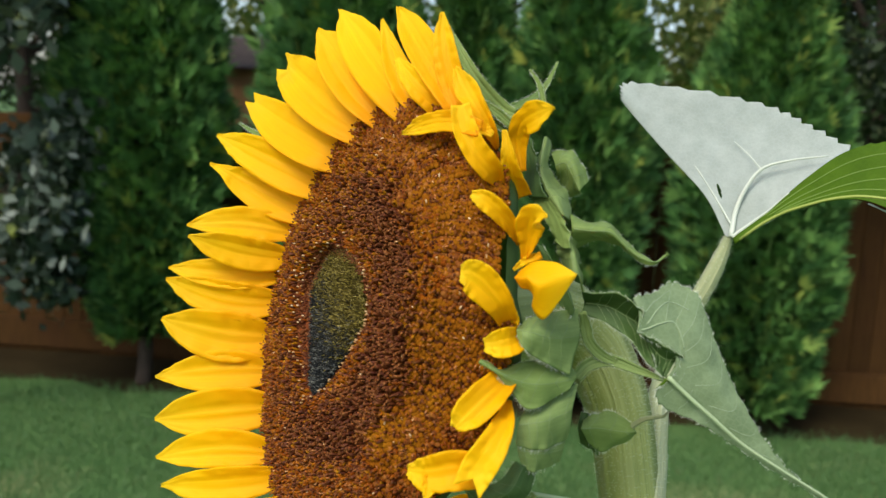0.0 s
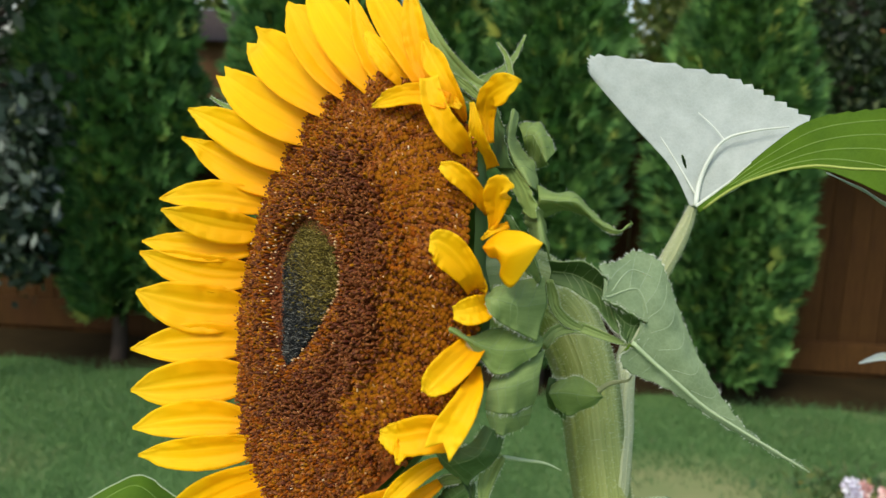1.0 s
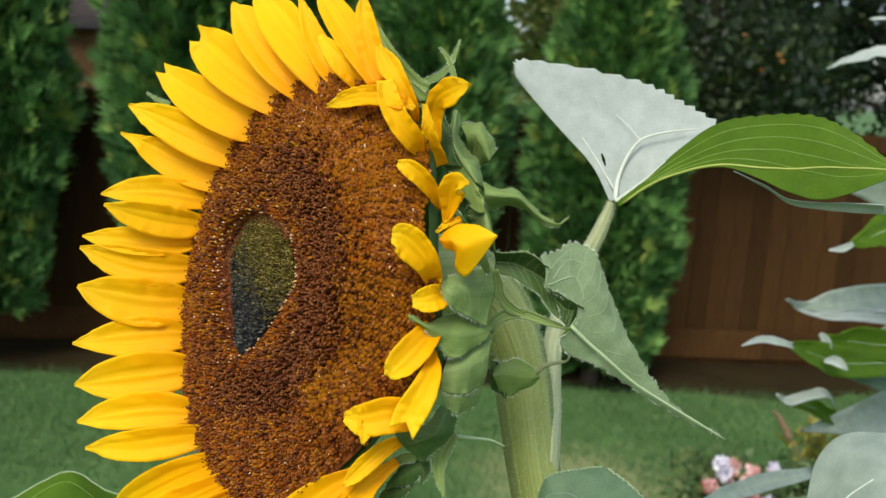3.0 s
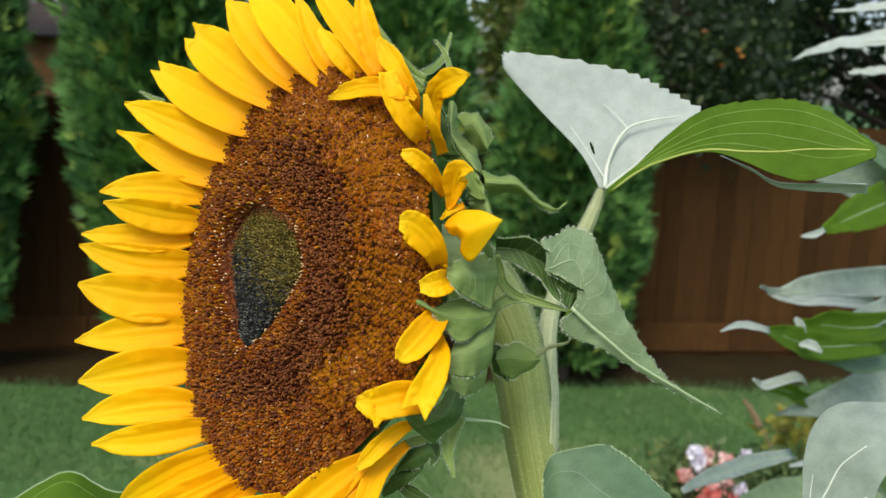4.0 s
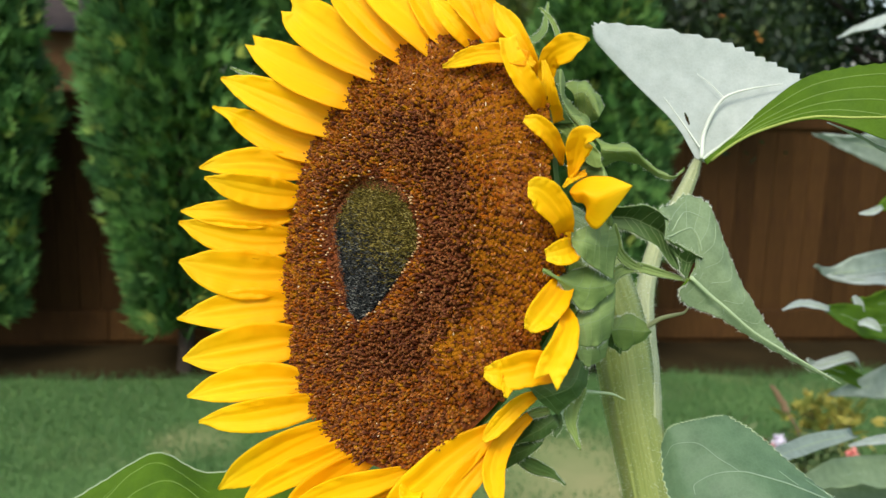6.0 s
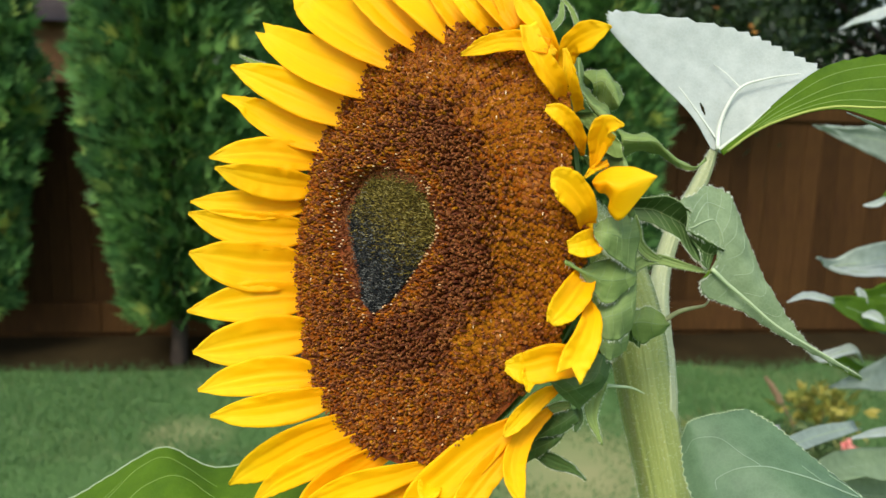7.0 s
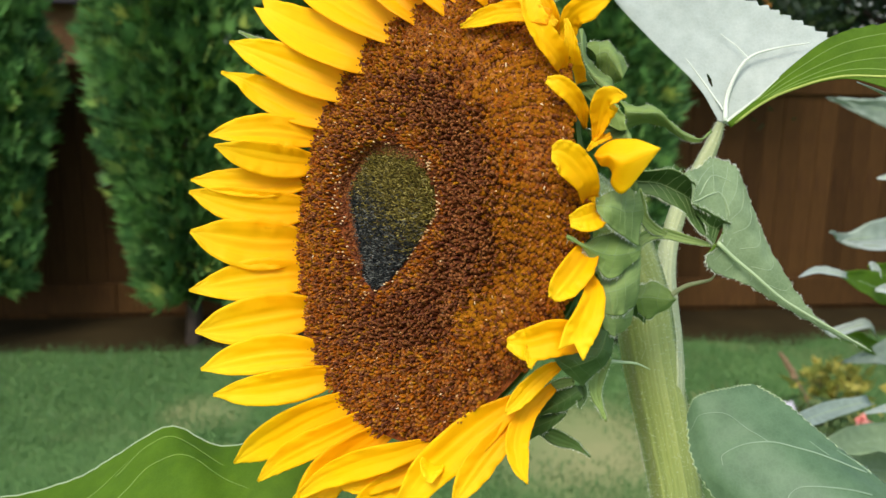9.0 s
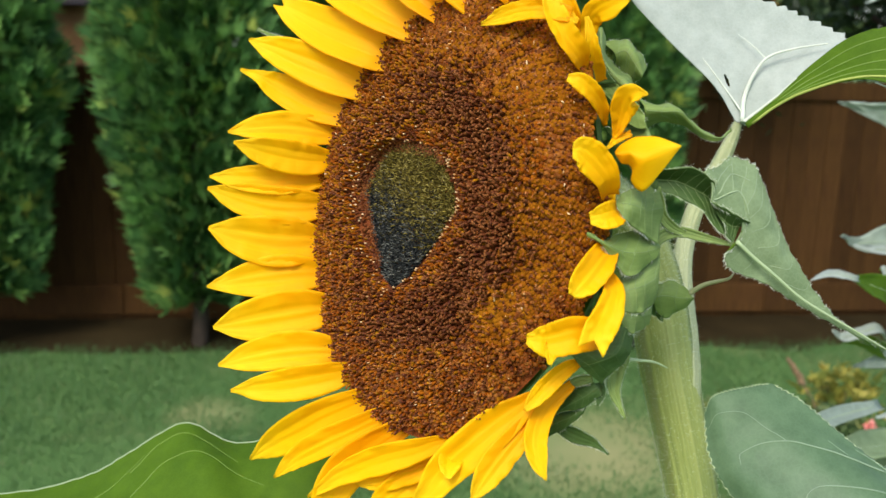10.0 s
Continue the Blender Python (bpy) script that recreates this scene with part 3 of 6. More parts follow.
def broad_tree(name, x, y, z0, h, r, seed, mat, label, count=9000, size=0.075, berries=0, flat=1.0, trunk=0.12):
    rng = random.Random(seed)
    t = thing(name, (x, y, 0), label, "tree" if h > 2.2 else "bush")
    tv, tf, uv = tube([(x, y, -0.1), (x + 0.05, y, z0 * 0.6), (x - 0.04, y, z0 + h * 0.4), (x + 0.03, y, z0 + h * 0.85)], [trunk, trunk * 0.8, trunk * 0.5, trunk * 0.12], 9, 14, 0.15, seed)
    under("trunk", mesh_of("trunk", tv, tf, bark, None, uv), t)
    clumps = []
    for k in range(22):
        a, q = rng.uniform(0, 6.28), rng.random()
        rr = r * math.sqrt(rng.uniform(0.1, 1)) * math.sin(math.pi * (0.12 + 0.8 * q)) ** 0.6
        c = np.array((x + rr * math.cos(a), y + rr * math.sin(a) * flat, z0 + h * q))
        clumps.append((c, rng.uniform(0.22, 0.42) * r))
        lv, lf, lu = tube([(x, y, z0 + h * q * 0.5), ((x + c[0]) / 2, (y + c[1]) / 2, z0 + h * q * 0.8), tuple(c)], [trunk * 0.35, trunk * 0.22, trunk * 0.06], 6, 8, 0.1, k)
        under("limb", mesh_of("limb", lv, lf, bark, None, lu), t)
    v, f = [], []
    for _ in range(count):
        c, s = rng.choice(clumps)
        d = np.array([rng.gauss(0, 0.5) for _ in range(3)])
        leaf_quad(v, f, c + d * s, size * rng.uniform(0.6, 1.3), rng)
    under("crown", mesh_of("crown", v, f, mat, smooth=False), t)
    if berries:
        v, f = [], []
        for _ in range(berries):
            c, s = rng.choice(clumps)
            p = c + np.array([rng.gauss(0, 0.4) for _ in range(3)]) * s
            for _ in range(4):
                leaf_quad(v, f, p, 0.05, rng, 1.0)
        under("berries", mesh_of("berries", v, f, berry_orange, smooth=False), t, kind="stuff")


broad_tree("bush", -2.78, 5.72, 0.75, 2.5, 0.66, 31, bush_leaf, "loose dark bush with scattered pale grey-green leaves before the hedge", 6800, 0.07, trunk=0.025)
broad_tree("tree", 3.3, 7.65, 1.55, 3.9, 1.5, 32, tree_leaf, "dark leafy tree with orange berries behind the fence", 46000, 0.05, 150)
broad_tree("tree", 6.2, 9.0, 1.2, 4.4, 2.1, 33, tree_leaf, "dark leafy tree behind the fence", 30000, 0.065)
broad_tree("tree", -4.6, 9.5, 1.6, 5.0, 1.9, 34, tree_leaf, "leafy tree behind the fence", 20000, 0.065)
broad_tree("tree", 0.4, 13.5, 2.2, 4.5, 2.4, 35, olive_leaf, "tall thin leafy tree beyond the fence", 4200, 0.12)
broad_tree("tree", -3.35, 14.5, 2.6, 5.0, 2.0, 36, olive_leaf, "tall yellow-green tree beyond the fence", 4600, 0.13, trunk=0.2)
broad_tree("tree", 4.5, 15.0, 2.2, 5.0, 2.6, 37, olive_leaf, "tall yellow-green tree beyond the fence", 6500, 0.13)


def shed():
    s = thing("shed", (-1.7, 7.6, 0), "small tan garden shed with a grey-brown roof behind the fence", "shed")
    bm = bmesh.new()
    box(bm, -2.6, -1.30, 7.3, 8.6, 0, 2.24, 0.004)
    part("wall", bm, shed_tan, s)
    bm = bmesh.new()
    q = [bm.verts.new(p) for p in ((-2.75, 7.2, 2.244), (-1.2, 7.2, 2.244), (-1.2, 8.7, 2.244), (-2.75, 8.7, 2.244), (-2.75, 7.95, 2.52), (-1.2, 7.95, 2.52))]
    for i in ((0, 1, 5, 4), (1, 2, 5), (2, 3, 4, 5), (3, 0, 4), (3, 2, 1, 0)):
        bm.faces.new([q[k] for k in i])
    part("roof", bm, shed_grey, s)


shed()


def low_shrub(name, x, y, z0, h, r, seed, label, mat, size, count, blooms=()):
    """Thin stems with loose leaves, and clustered blossoms at places given as (across, up, material)."""
    rng = random.Random(seed)
    t = thing(name, (x, y, 0), label, "shrub")
    for k in range(9):
        a = rng.uniform(0, 6.28)
        top = (x + r * 0.8 * math.cos(a), y + r * 0.8 * math.sin(a), z0 + h * rng.uniform(-0.1, 0.5))
        lv, lf, lu = tube([(x, y, -0.02), (x + r * 0.3 * math.cos(a), y + r * 0.3 * math.sin(a), z0 * 0.6), top], [0.008, 0.005, 0.0015], 6, 8)
        under("stem", mesh_of("stem", lv, lf, bark, None, lu), t)
    v, f = [], []
    for _ in range(count):
        p = np.array((x + rng.gauss(0, r * 0.58), y + (0.12 if blooms else 0) + rng.gauss(0, r * 0.4), z0 + h * rng.uniform(-1.2, 0.3 if blooms else 0.8)))
        leaf_quad(v, f, p, size * rng.uniform(0.5, 1.3), rng, 2.4)
    under("foliage", mesh_of("foliage", v, f, mat, smooth=False), t)
    for across, up, colour in blooms:
        c = np.array((x + across, y + rng.uniform(-0.06, -0.01), z0 + up))
        v, f = [], []
        for _ in range(60):
            d = np.array([rng.gauss(0, 1) for _ in range(3)])
            d /= np.linalg.norm(d) + 1e-9
            leaf_quad(v, f, c + d * 0.013, 0.017 * rng.uniform(0.7, 1.3), rng, 1.1)
        under("blossom", mesh_of("blossom", v, f, colour, smooth=False), t)


low_shrub("flowering_shrub", 1.638, 2.7, 0.897, 0.12, 0.14, 41, "low shrub with clusters of white, pink and coral blossoms", shrub_leaf, 0.018, 1100,
          [(a, b, blossom_white) for a, b in ((-0.087, 0.098), (0.078, 0.079), (0.079, -0.038), (-0.077, 0.069))]
          + [(a, b, blossom_pink) for a, b in ((-0.031, 0.069), (-0.101, 0.020), (0.002, 0.018), (0.023, 0.057), (-0.046, 0.037), (0.067, 0.046), (-0.021, 0.0), (0.036, -0.001), (-0.07, -0.006))]
          + [(a, b, blossom_coral) for a, b in ((-0.025, -0.036), (0.068, -0.07), (0.005, -0.051), (-0.092, 0.002), (0.025, -0.077), (-0.037, -0.057))])
low_shrub("flowering_shrub", 1.93, 2.7, 0.877, 0.10, 0.11, 42, "low green shrub with a few small coral blossoms", shrub_leaf, 0.018, 900,
          [(a, b, blossom_coral) for a, b in ((-0.05, -0.018), (0.011, -0.006), (0.039, 0.032))])
low_shrub("shrub", 2.55, 3.8, 0.58, 0.12, 0.13, 43, "thin yellowing shrub on the lawn", yellow_leaf, 0.03, 420)


def dry_stalk():
    """A bent brown seed stalk standing in the grass."""
    t = thing("dry_stalk", (2.42, 3.6, 0), "thin dry brown seed stalk leaning over the lawn", "stalk")
    tube_part("stem", [(2.42, 3.6, -0.02), (2.38, 3.6, 0.3), (2.318, 3.6, 0.574), (2.245, 3.6, 0.703)], 0.006, 0.004, straw, t)
    tube_part("seed_head", [(2.245, 3.6, 0.703), (2.21, 3.6, 0.755), (2.185, 3.6, 0.79), (2.166, 3.6, 0.811)], 0.016, 0.006, straw, t, wobble=0.5)


dry_stalk()


# ---- the neighbouring sunflower plant ----
neighbour = thing("sunflower_plant", (1.42, 1.5, 0), "tall leafy sunflower plant with pale pointed leaves", "plant")
tube_part("stem", [(1.42, 1.5, -0.02), (1.42, 1.5, 0.8), (1.40, 1.48, 1.6), (1.44, 1.52, 2.3)], 0.017, 0.012, stem_green, neighbour)


def far_leaf(spine, widths, twist, cup, top=None, face=(-0.25, -0.55, 0.8)):
    g = blade_grid(spine, widths, face, twist, cup, 18, 9, min(0.012, 0.16 * max(widths)), len(spine) + spine[0][2] * 9)
    leaf = shell("leaf", g, [leaf_pale, top or leaf_mid], neighbour)
    tube_part("vein", [tuple(p) for p in g[1:-1:4, 4]], 0.0008, 0.0004, vein_pale, leaf, sides=6, nu=12)


far_leaf([(1.313, 1.4873, 2.1233), (1.2718, 1.5163, 2.1056), (1.216, 1.5511, 2.0966), (1.1714, 1.5999, 2.0748)], [0.0373, 0.0410, 0.0280, 0.0028], 0, 0.3, leaf_pale)
far_leaf([(1.4185, 1.6509, 2.1911), (1.3721, 1.6839, 2.1723), (1.3313, 1.7098, 2.1652), (1.2981, 1.7295, 2.1615)], [0.0317, 0.0275, 0.0169, 0.0021], 0, 0.3, leaf_pale)
far_leaf([(1.3783, 1.568, 2.0639), (1.3315, 1.5994, 2.0642), (1.306, 1.6157, 2.0617), (1.2837, 1.6292, 2.061)], [0.0398, 0.0259, 0.0159, 0.0020], 0, 0.3, leaf_pale)
far_leaf([(1.2644, 1.4200, 1.7683), (1.1632, 1.3800, 1.7716), (1.1038, 1.3600, 1.7665), (1.0665, 1.3600, 1.7612), (1.0227, 1.3300, 1.7781)], [0.0444, 0.0396, 0.0387, 0.0178, 0.0022], 0, 0.3, leaf_grey, (-0.1, -0.9, 0.4))
far_leaf([(1.2292, 1.4000, 1.7420), (1.1309, 1.3500, 1.7567), (1.0857, 1.3400, 1.7574), (1.0408, 1.3300, 1.7656)], [0.0234, 0.0163, 0.0117, 0.0022], 0, 0.3, leaf_pale, (-0.1, -0.9, 0.4))
far_leaf([(0.9680, 1.1900, 1.7576), (0.9434, 1.1800, 1.7649), (0.9204, 1.1700, 1.7688), (0.8918, 1.1500, 1.7673)], [0.0063, 0.0093, 0.0080, 0.0012], 0, 0.5, leaf_pale, (-0.2, -0.8, 0.6))
far_leaf([(1.1974, 1.3200, 1.7079), (1.0891, 1.2600, 1.7194), (1.0354, 1.2300, 1.7324), (0.9969, 1.2100, 1.7462), (0.9578, 1.1900, 1.7590)], [0.0294, 0.0344, 0.0372, 0.0259, 0.0050], 0, 0.2, leaf_top, (-0.1, -0.9, 0.4))
far_leaf([(1.2164, 1.3400, 1.7254), (1.1423, 1.3000, 1.7322), (1.0885, 1.2700, 1.7438), (1.0508, 1.2500, 1.7470), (1.0226, 1.2400, 1.7565)], [0.0373, 0.0401, 0.0373, 0.0230, 0.0040], 20, 0.3, leaf_top, (-0.1, -0.9, 0.4))
far_leaf([(1.2269, 1.3600, 1.7475), (1.1686, 1.3300, 1.7356), (1.1325, 1.3100, 1.7370), (1.1109, 1.3000, 1.7506)], [0.0303, 0.0294, 0.0187, 0.0028], -20, 0.3, leaf_grey, (-0.1, -0.9, 0.4))
far_leaf([(1.0371, 1.2350, 1.7420), (1.0288, 1.2350, 1.7530), (1.0215, 1.2350, 1.7612)], [0.0027, 0.0106, 0.0053], 0, 0.5, leaf_pale, (-0.1, -0.9, 0.4))
far_leaf([(1.0486, 1.2150, 1.7256), (1.0336, 1.2150, 1.7345), (1.0196, 1.2150, 1.7346)], [0.0033, 0.0118, 0.0039], 0, 0.5, leaf_pale, (-0.1, -0.9, 0.4))
far_leaf([(1.2288, 1.3500, 1.6837), (1.1542, 1.3100, 1.6883), (1.1099, 1.2900, 1.6975), (1.0796, 1.2800, 1.6993)], [0.0379, 0.0378, 0.0242, 0.0042], 0, 0.3, leaf_blue, (-0.1, -0.9, 0.4))
far_leaf([(1.1350, 1.3800, 1.6233), (1.1079, 1.3600, 1.6469), (1.0785, 1.3500, 1.6458), (1.0468, 1.3400, 1.6416), (1.0263, 1.3300, 1.6544)], [0.0047, 0.0137, 0.0135, 0.0134, 0.0037], 0, 0.6, leaf_pale, (-0.1, -0.7, 0.7))
far_leaf([(1.1940, 1.4200, 1.5795), (1.1291, 1.3800, 1.6095), (1.0946, 1.3700, 1.6263), (1.0631, 1.3600, 1.6300)], [0.0162, 0.0202, 0.0184, 0.0045], 0, 0.3, leaf_top, (-0.1, -0.9, 0.4))
far_leaf([(1.2787, 1.4000, 1.6273), (1.1835, 1.3800, 1.6071), (1.1267, 1.3800, 1.5949), (1.0903, 1.3800, 1.5873)], [0.0799, 0.0500, 0.0202, 0.0023], 0, 0.2, leaf_grey, (-0.1, -0.9, 0.4))
far_leaf([(1.0067, 1.1800, 1.6155), (0.9257, 1.1200, 1.6306), (0.8528, 1.0600, 1.6424), (0.8089, 1.0200, 1.6482)], [0.0129, 0.0192, 0.0156, 0.0053], 0, 0.3, leaf_grey, (-0.2, -0.7, 0.7))
far_leaf([(1.1738, 1.2800, 1.5691), (1.0975, 1.2400, 1.5830), (1.0557, 1.2200, 1.5887), (1.0163, 1.2000, 1.5917)], [0.0130, 0.0125, 0.0095, 0.0026], 0, 0.3, leaf_pale, (-0.1, -0.9, 0.4))
far_leaf([(1.2104, 1.3000, 1.5126), (1.1290, 1.2500, 1.5300), (1.0370, 1.2000, 1.5586), (0.9712, 1.1700, 1.5659), (0.9215, 1.1500, 1.5606)], [0.0448, 0.0495, 0.0427, 0.0296, 0.0063], 0, 0.3, leaf_mid, (-0.2, -0.6, 0.8))
far_leaf([(1.2158, 1.3000, 1.4723), (1.1032, 1.2500, 1.4928), (1.0244, 1.2200, 1.5139), (0.9562, 1.2000, 1.5224)], [0.0526, 0.0497, 0.0410, 0.0133], 0, 0.3, leaf_mid, (-0.1, -0.6, 0.8))
far_leaf([(1.0536, 1.2500, 1.8648), (1.0354, 1.2400, 1.8599), (1.0203, 1.2400, 1.8579)], [0.0052, 0.0077, 0.0019], 0, 0.5, leaf_pale, (-0.1, -0.9, 0.4))
far_leaf([(1.1821, 1.3200, 1.8949), (1.1132, 1.2800, 1.8805), (1.0754, 1.2600, 1.8707), (1.0473, 1.2500, 1.8619)], [0.0556, 0.0441, 0.0236, 0.0052], 0, 0.2, leaf_top, (-0.1, -0.9, 0.4))
far_leaf([(1.3418, 1.5851, 1.8881), (1.2492, 1.5883, 1.9091), (1.1933, 1.5878, 1.9186), (1.1447, 1.5931, 1.9295)], [0.0796, 0.0482, 0.0227, 0.0028], 0, 0.25, leaf_grey, (0, -0.95, -0.3))
far_leaf([(1.4181, 1.5347, 1.8861), (1.3614, 1.5528, 1.909), (1.3162, 1.5607, 1.9332), (1.2818, 1.5723, 1.9661)], [0.0697, 0.0590, 0.0388, 0.0039], 10, 0.3, leaf_blue)

# ---- the sunflower ----
HEAD_AT = Vector((0.458, 0.689, 1.917))
HEAD_U, HEAD_V, HEAD_N = Vector((0.606, -0.7955, 0.0)), Vector((0.1776, 0.1353, 0.9748)), Vector((-0.7754, -0.5907, 0.2233))
RIM = 0.098
TALL = 1.06
STEM = [(0.4813, 0.7067, 1.9103), (0.512, 0.735, 1.912), (0.545, 0.758, 1.912), (0.566, 0.765, 1.900), (0.578, 0.758, 1.880), (0.5850, 0.750, 1.858), (0.5915, 0.740, 1.82), (0.598, 0.729, 1.785), (0.6040, 0.717, 1.745), (0.609, 0.70, 1.67), (0.612, 0.69, 1.5), (0.615, 0.68, 1.2), (0.615, 0.67, 0.7), (0.615, 0.665, -0.02)]
PETIOLE = [(0.5995, 0.7300, 1.770), (0.5995, 0.7290, 1.8000), (0.6004, 0.7340, 1.8211), (0.6023, 0.7480, 1.8397), (0.6037, 0.7600, 1.8564), (0.6066, 0.7730, 1.8701), (0.6120, 0.7850, 1.8828), (0.6177, 0.7900, 1.9011), (0.6254, 0.7900, 1.9187), (0.6327, 0.7870, 1.9382), (0.6377, 0.7840, 1.9567)]
sunflower = thing("sunflower", STEM[-1], "tall blooming sunflower with yellow petals and a wide brown disc", "sunflower")


def on_head(u, v, w):
    return np.array(HEAD_AT + HEAD_U * u + HEAD_V * v + HEAD_N * w)


def patch_gap(u, v):
    """Metres from the edge of the disc's bare dark heart, below 0 inside. The heart is round above and runs to a point below."""
    if v >= 0.003:
        q, mid = min(1.0, (v - 0.003) / 0.029), -0.0255
        half = 0.0390 * (1 - q * q) ** 0.45
    else:
        q = min(1.0, (0.003 - v) / 0.041)
        mid, half = -0.0255 + 0.004 * q, 0.0390 * (1 - q) ** 0.62
    return max(abs(u - mid) - half, (v - 0.032) * 1.0, -0.038 - v)


def outward(u, v):
    return max(u, 0.8 * u + 0.38 * v)


def droop(u, v):
    """The heavy disc sags backwards along one side."""
    return -30.0 * max(0.0, outward(u, v) - 0.040) ** 2


def squeeze(u, v):
    """The disc is narrower on the sagging side."""
    return u if u < 0.030 else 0.030 + (u - 0.030) * (0.62 - 0.09 * max(0.0, min(1.0, (v - 0.02) / 0.03)))


def dome(u, v):
    r = math.hypot(u, v / TALL) / RIM
    w = 0.007 * (1 - r * r) if r < 1 else -0.006 * (r - 1)
    sunk = 0.0006 + 0.0072 * max(0.0, min(1.0, (-0.008 - u) / 0.045))
    return w + droop(u, v) - sunk * max(0.0, min(1.0, (0.003 - patch_gap(u, v)) / 0.004))


def receptacle():
    rings, segs = 26, 96
    v, f = [], []
    for i in range(rings + 1):
        r = RIM * 0.99 * i / rings
        for k in range(segs):
            a = 2 * math.pi * k / segs
            w = TALL * r * math.sin(a)
            u = squeeze(r * math.cos(a), w)
            v.append(on_head(u, w, dome(u, w) - 0.002))
    f = [(i * segs + k, i * segs + (k + 1) % segs, (i + 1) * segs + (k + 1) % segs, (i + 1) * segs + k) for i in range(rings) for k in range(segs)]
    head = under("flower_head", mesh_of("flower_head", v, f, disc_flesh), sunflower, "wide brown seed disc")
    v = []
    prof = [(0.985, -0.003), (0.965, -0.009), (0.92, -0.017), (0.83, -0.027), (0.62, -0.038), (0.35, -0.048), (0.2, -0.055)]
    for r, w in prof:
        for k in range(segs):
            a = 2 * math.pi * k / segs
            high = TALL * RIM * r * math.sin(a)
            u = squeeze(RIM * r * math.cos(a), high)
            v.append(on_head(u, high, w + droop(u, high) + 0.001 * math.sin(11 * a)))
    f = [(i * segs + k, (i + 1) * segs + k, (i + 1) * segs + (k + 1) % segs, i * segs + (k + 1) % segs) for i in range(len(prof) - 1) for k in range(segs)]
    # the dark bract colour here stands in for the shadows between the petals
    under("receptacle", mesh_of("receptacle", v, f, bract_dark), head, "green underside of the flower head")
    return head


head = receptacle()


def nub(v, f, p, way, r, h, rng, tip=0.55, sides=5, bend=0.0):
    """A small bud with a domed end, nodding sideways by the bend."""
    way = np.array(way)
    way = way / np.linalg.norm(way)
    x = np.cross(way, (0.2, 0.9, 0.35))
    x /= np.linalg.norm(x) + 1e-9
    y = np.cross(way, x)
    k, t = len(v), rng.uniform(0, 6.28)
    nod = (x * math.cos(t * 3) + y * math.sin(t * 3)) * bend * h
    for z, q in ((0, 0.8), (0.6, 1.0), (0.9, tip)):
        for i in range(sides):
            a = t + 2 * math.pi * i / sides
            v.append(p + way * h * z + nod * z * z + r * q * (x * math.cos(a) + y * math.sin(a)))
    v.append(p + way * h * 1.02 + nod * 1.25)
    for s in range(2):
        for i in range(sides):
            f.append((k + s * sides + i, k + s * sides + (i + 1) % sides, k + (s + 1) * sides + (i + 1) % sides, k + (s + 1) * sides + i))
    for i in range(sides):
        f.append((k + 2 * sides + i, k + 2 * sides + (i + 1) % sides, k + 3 * sides))


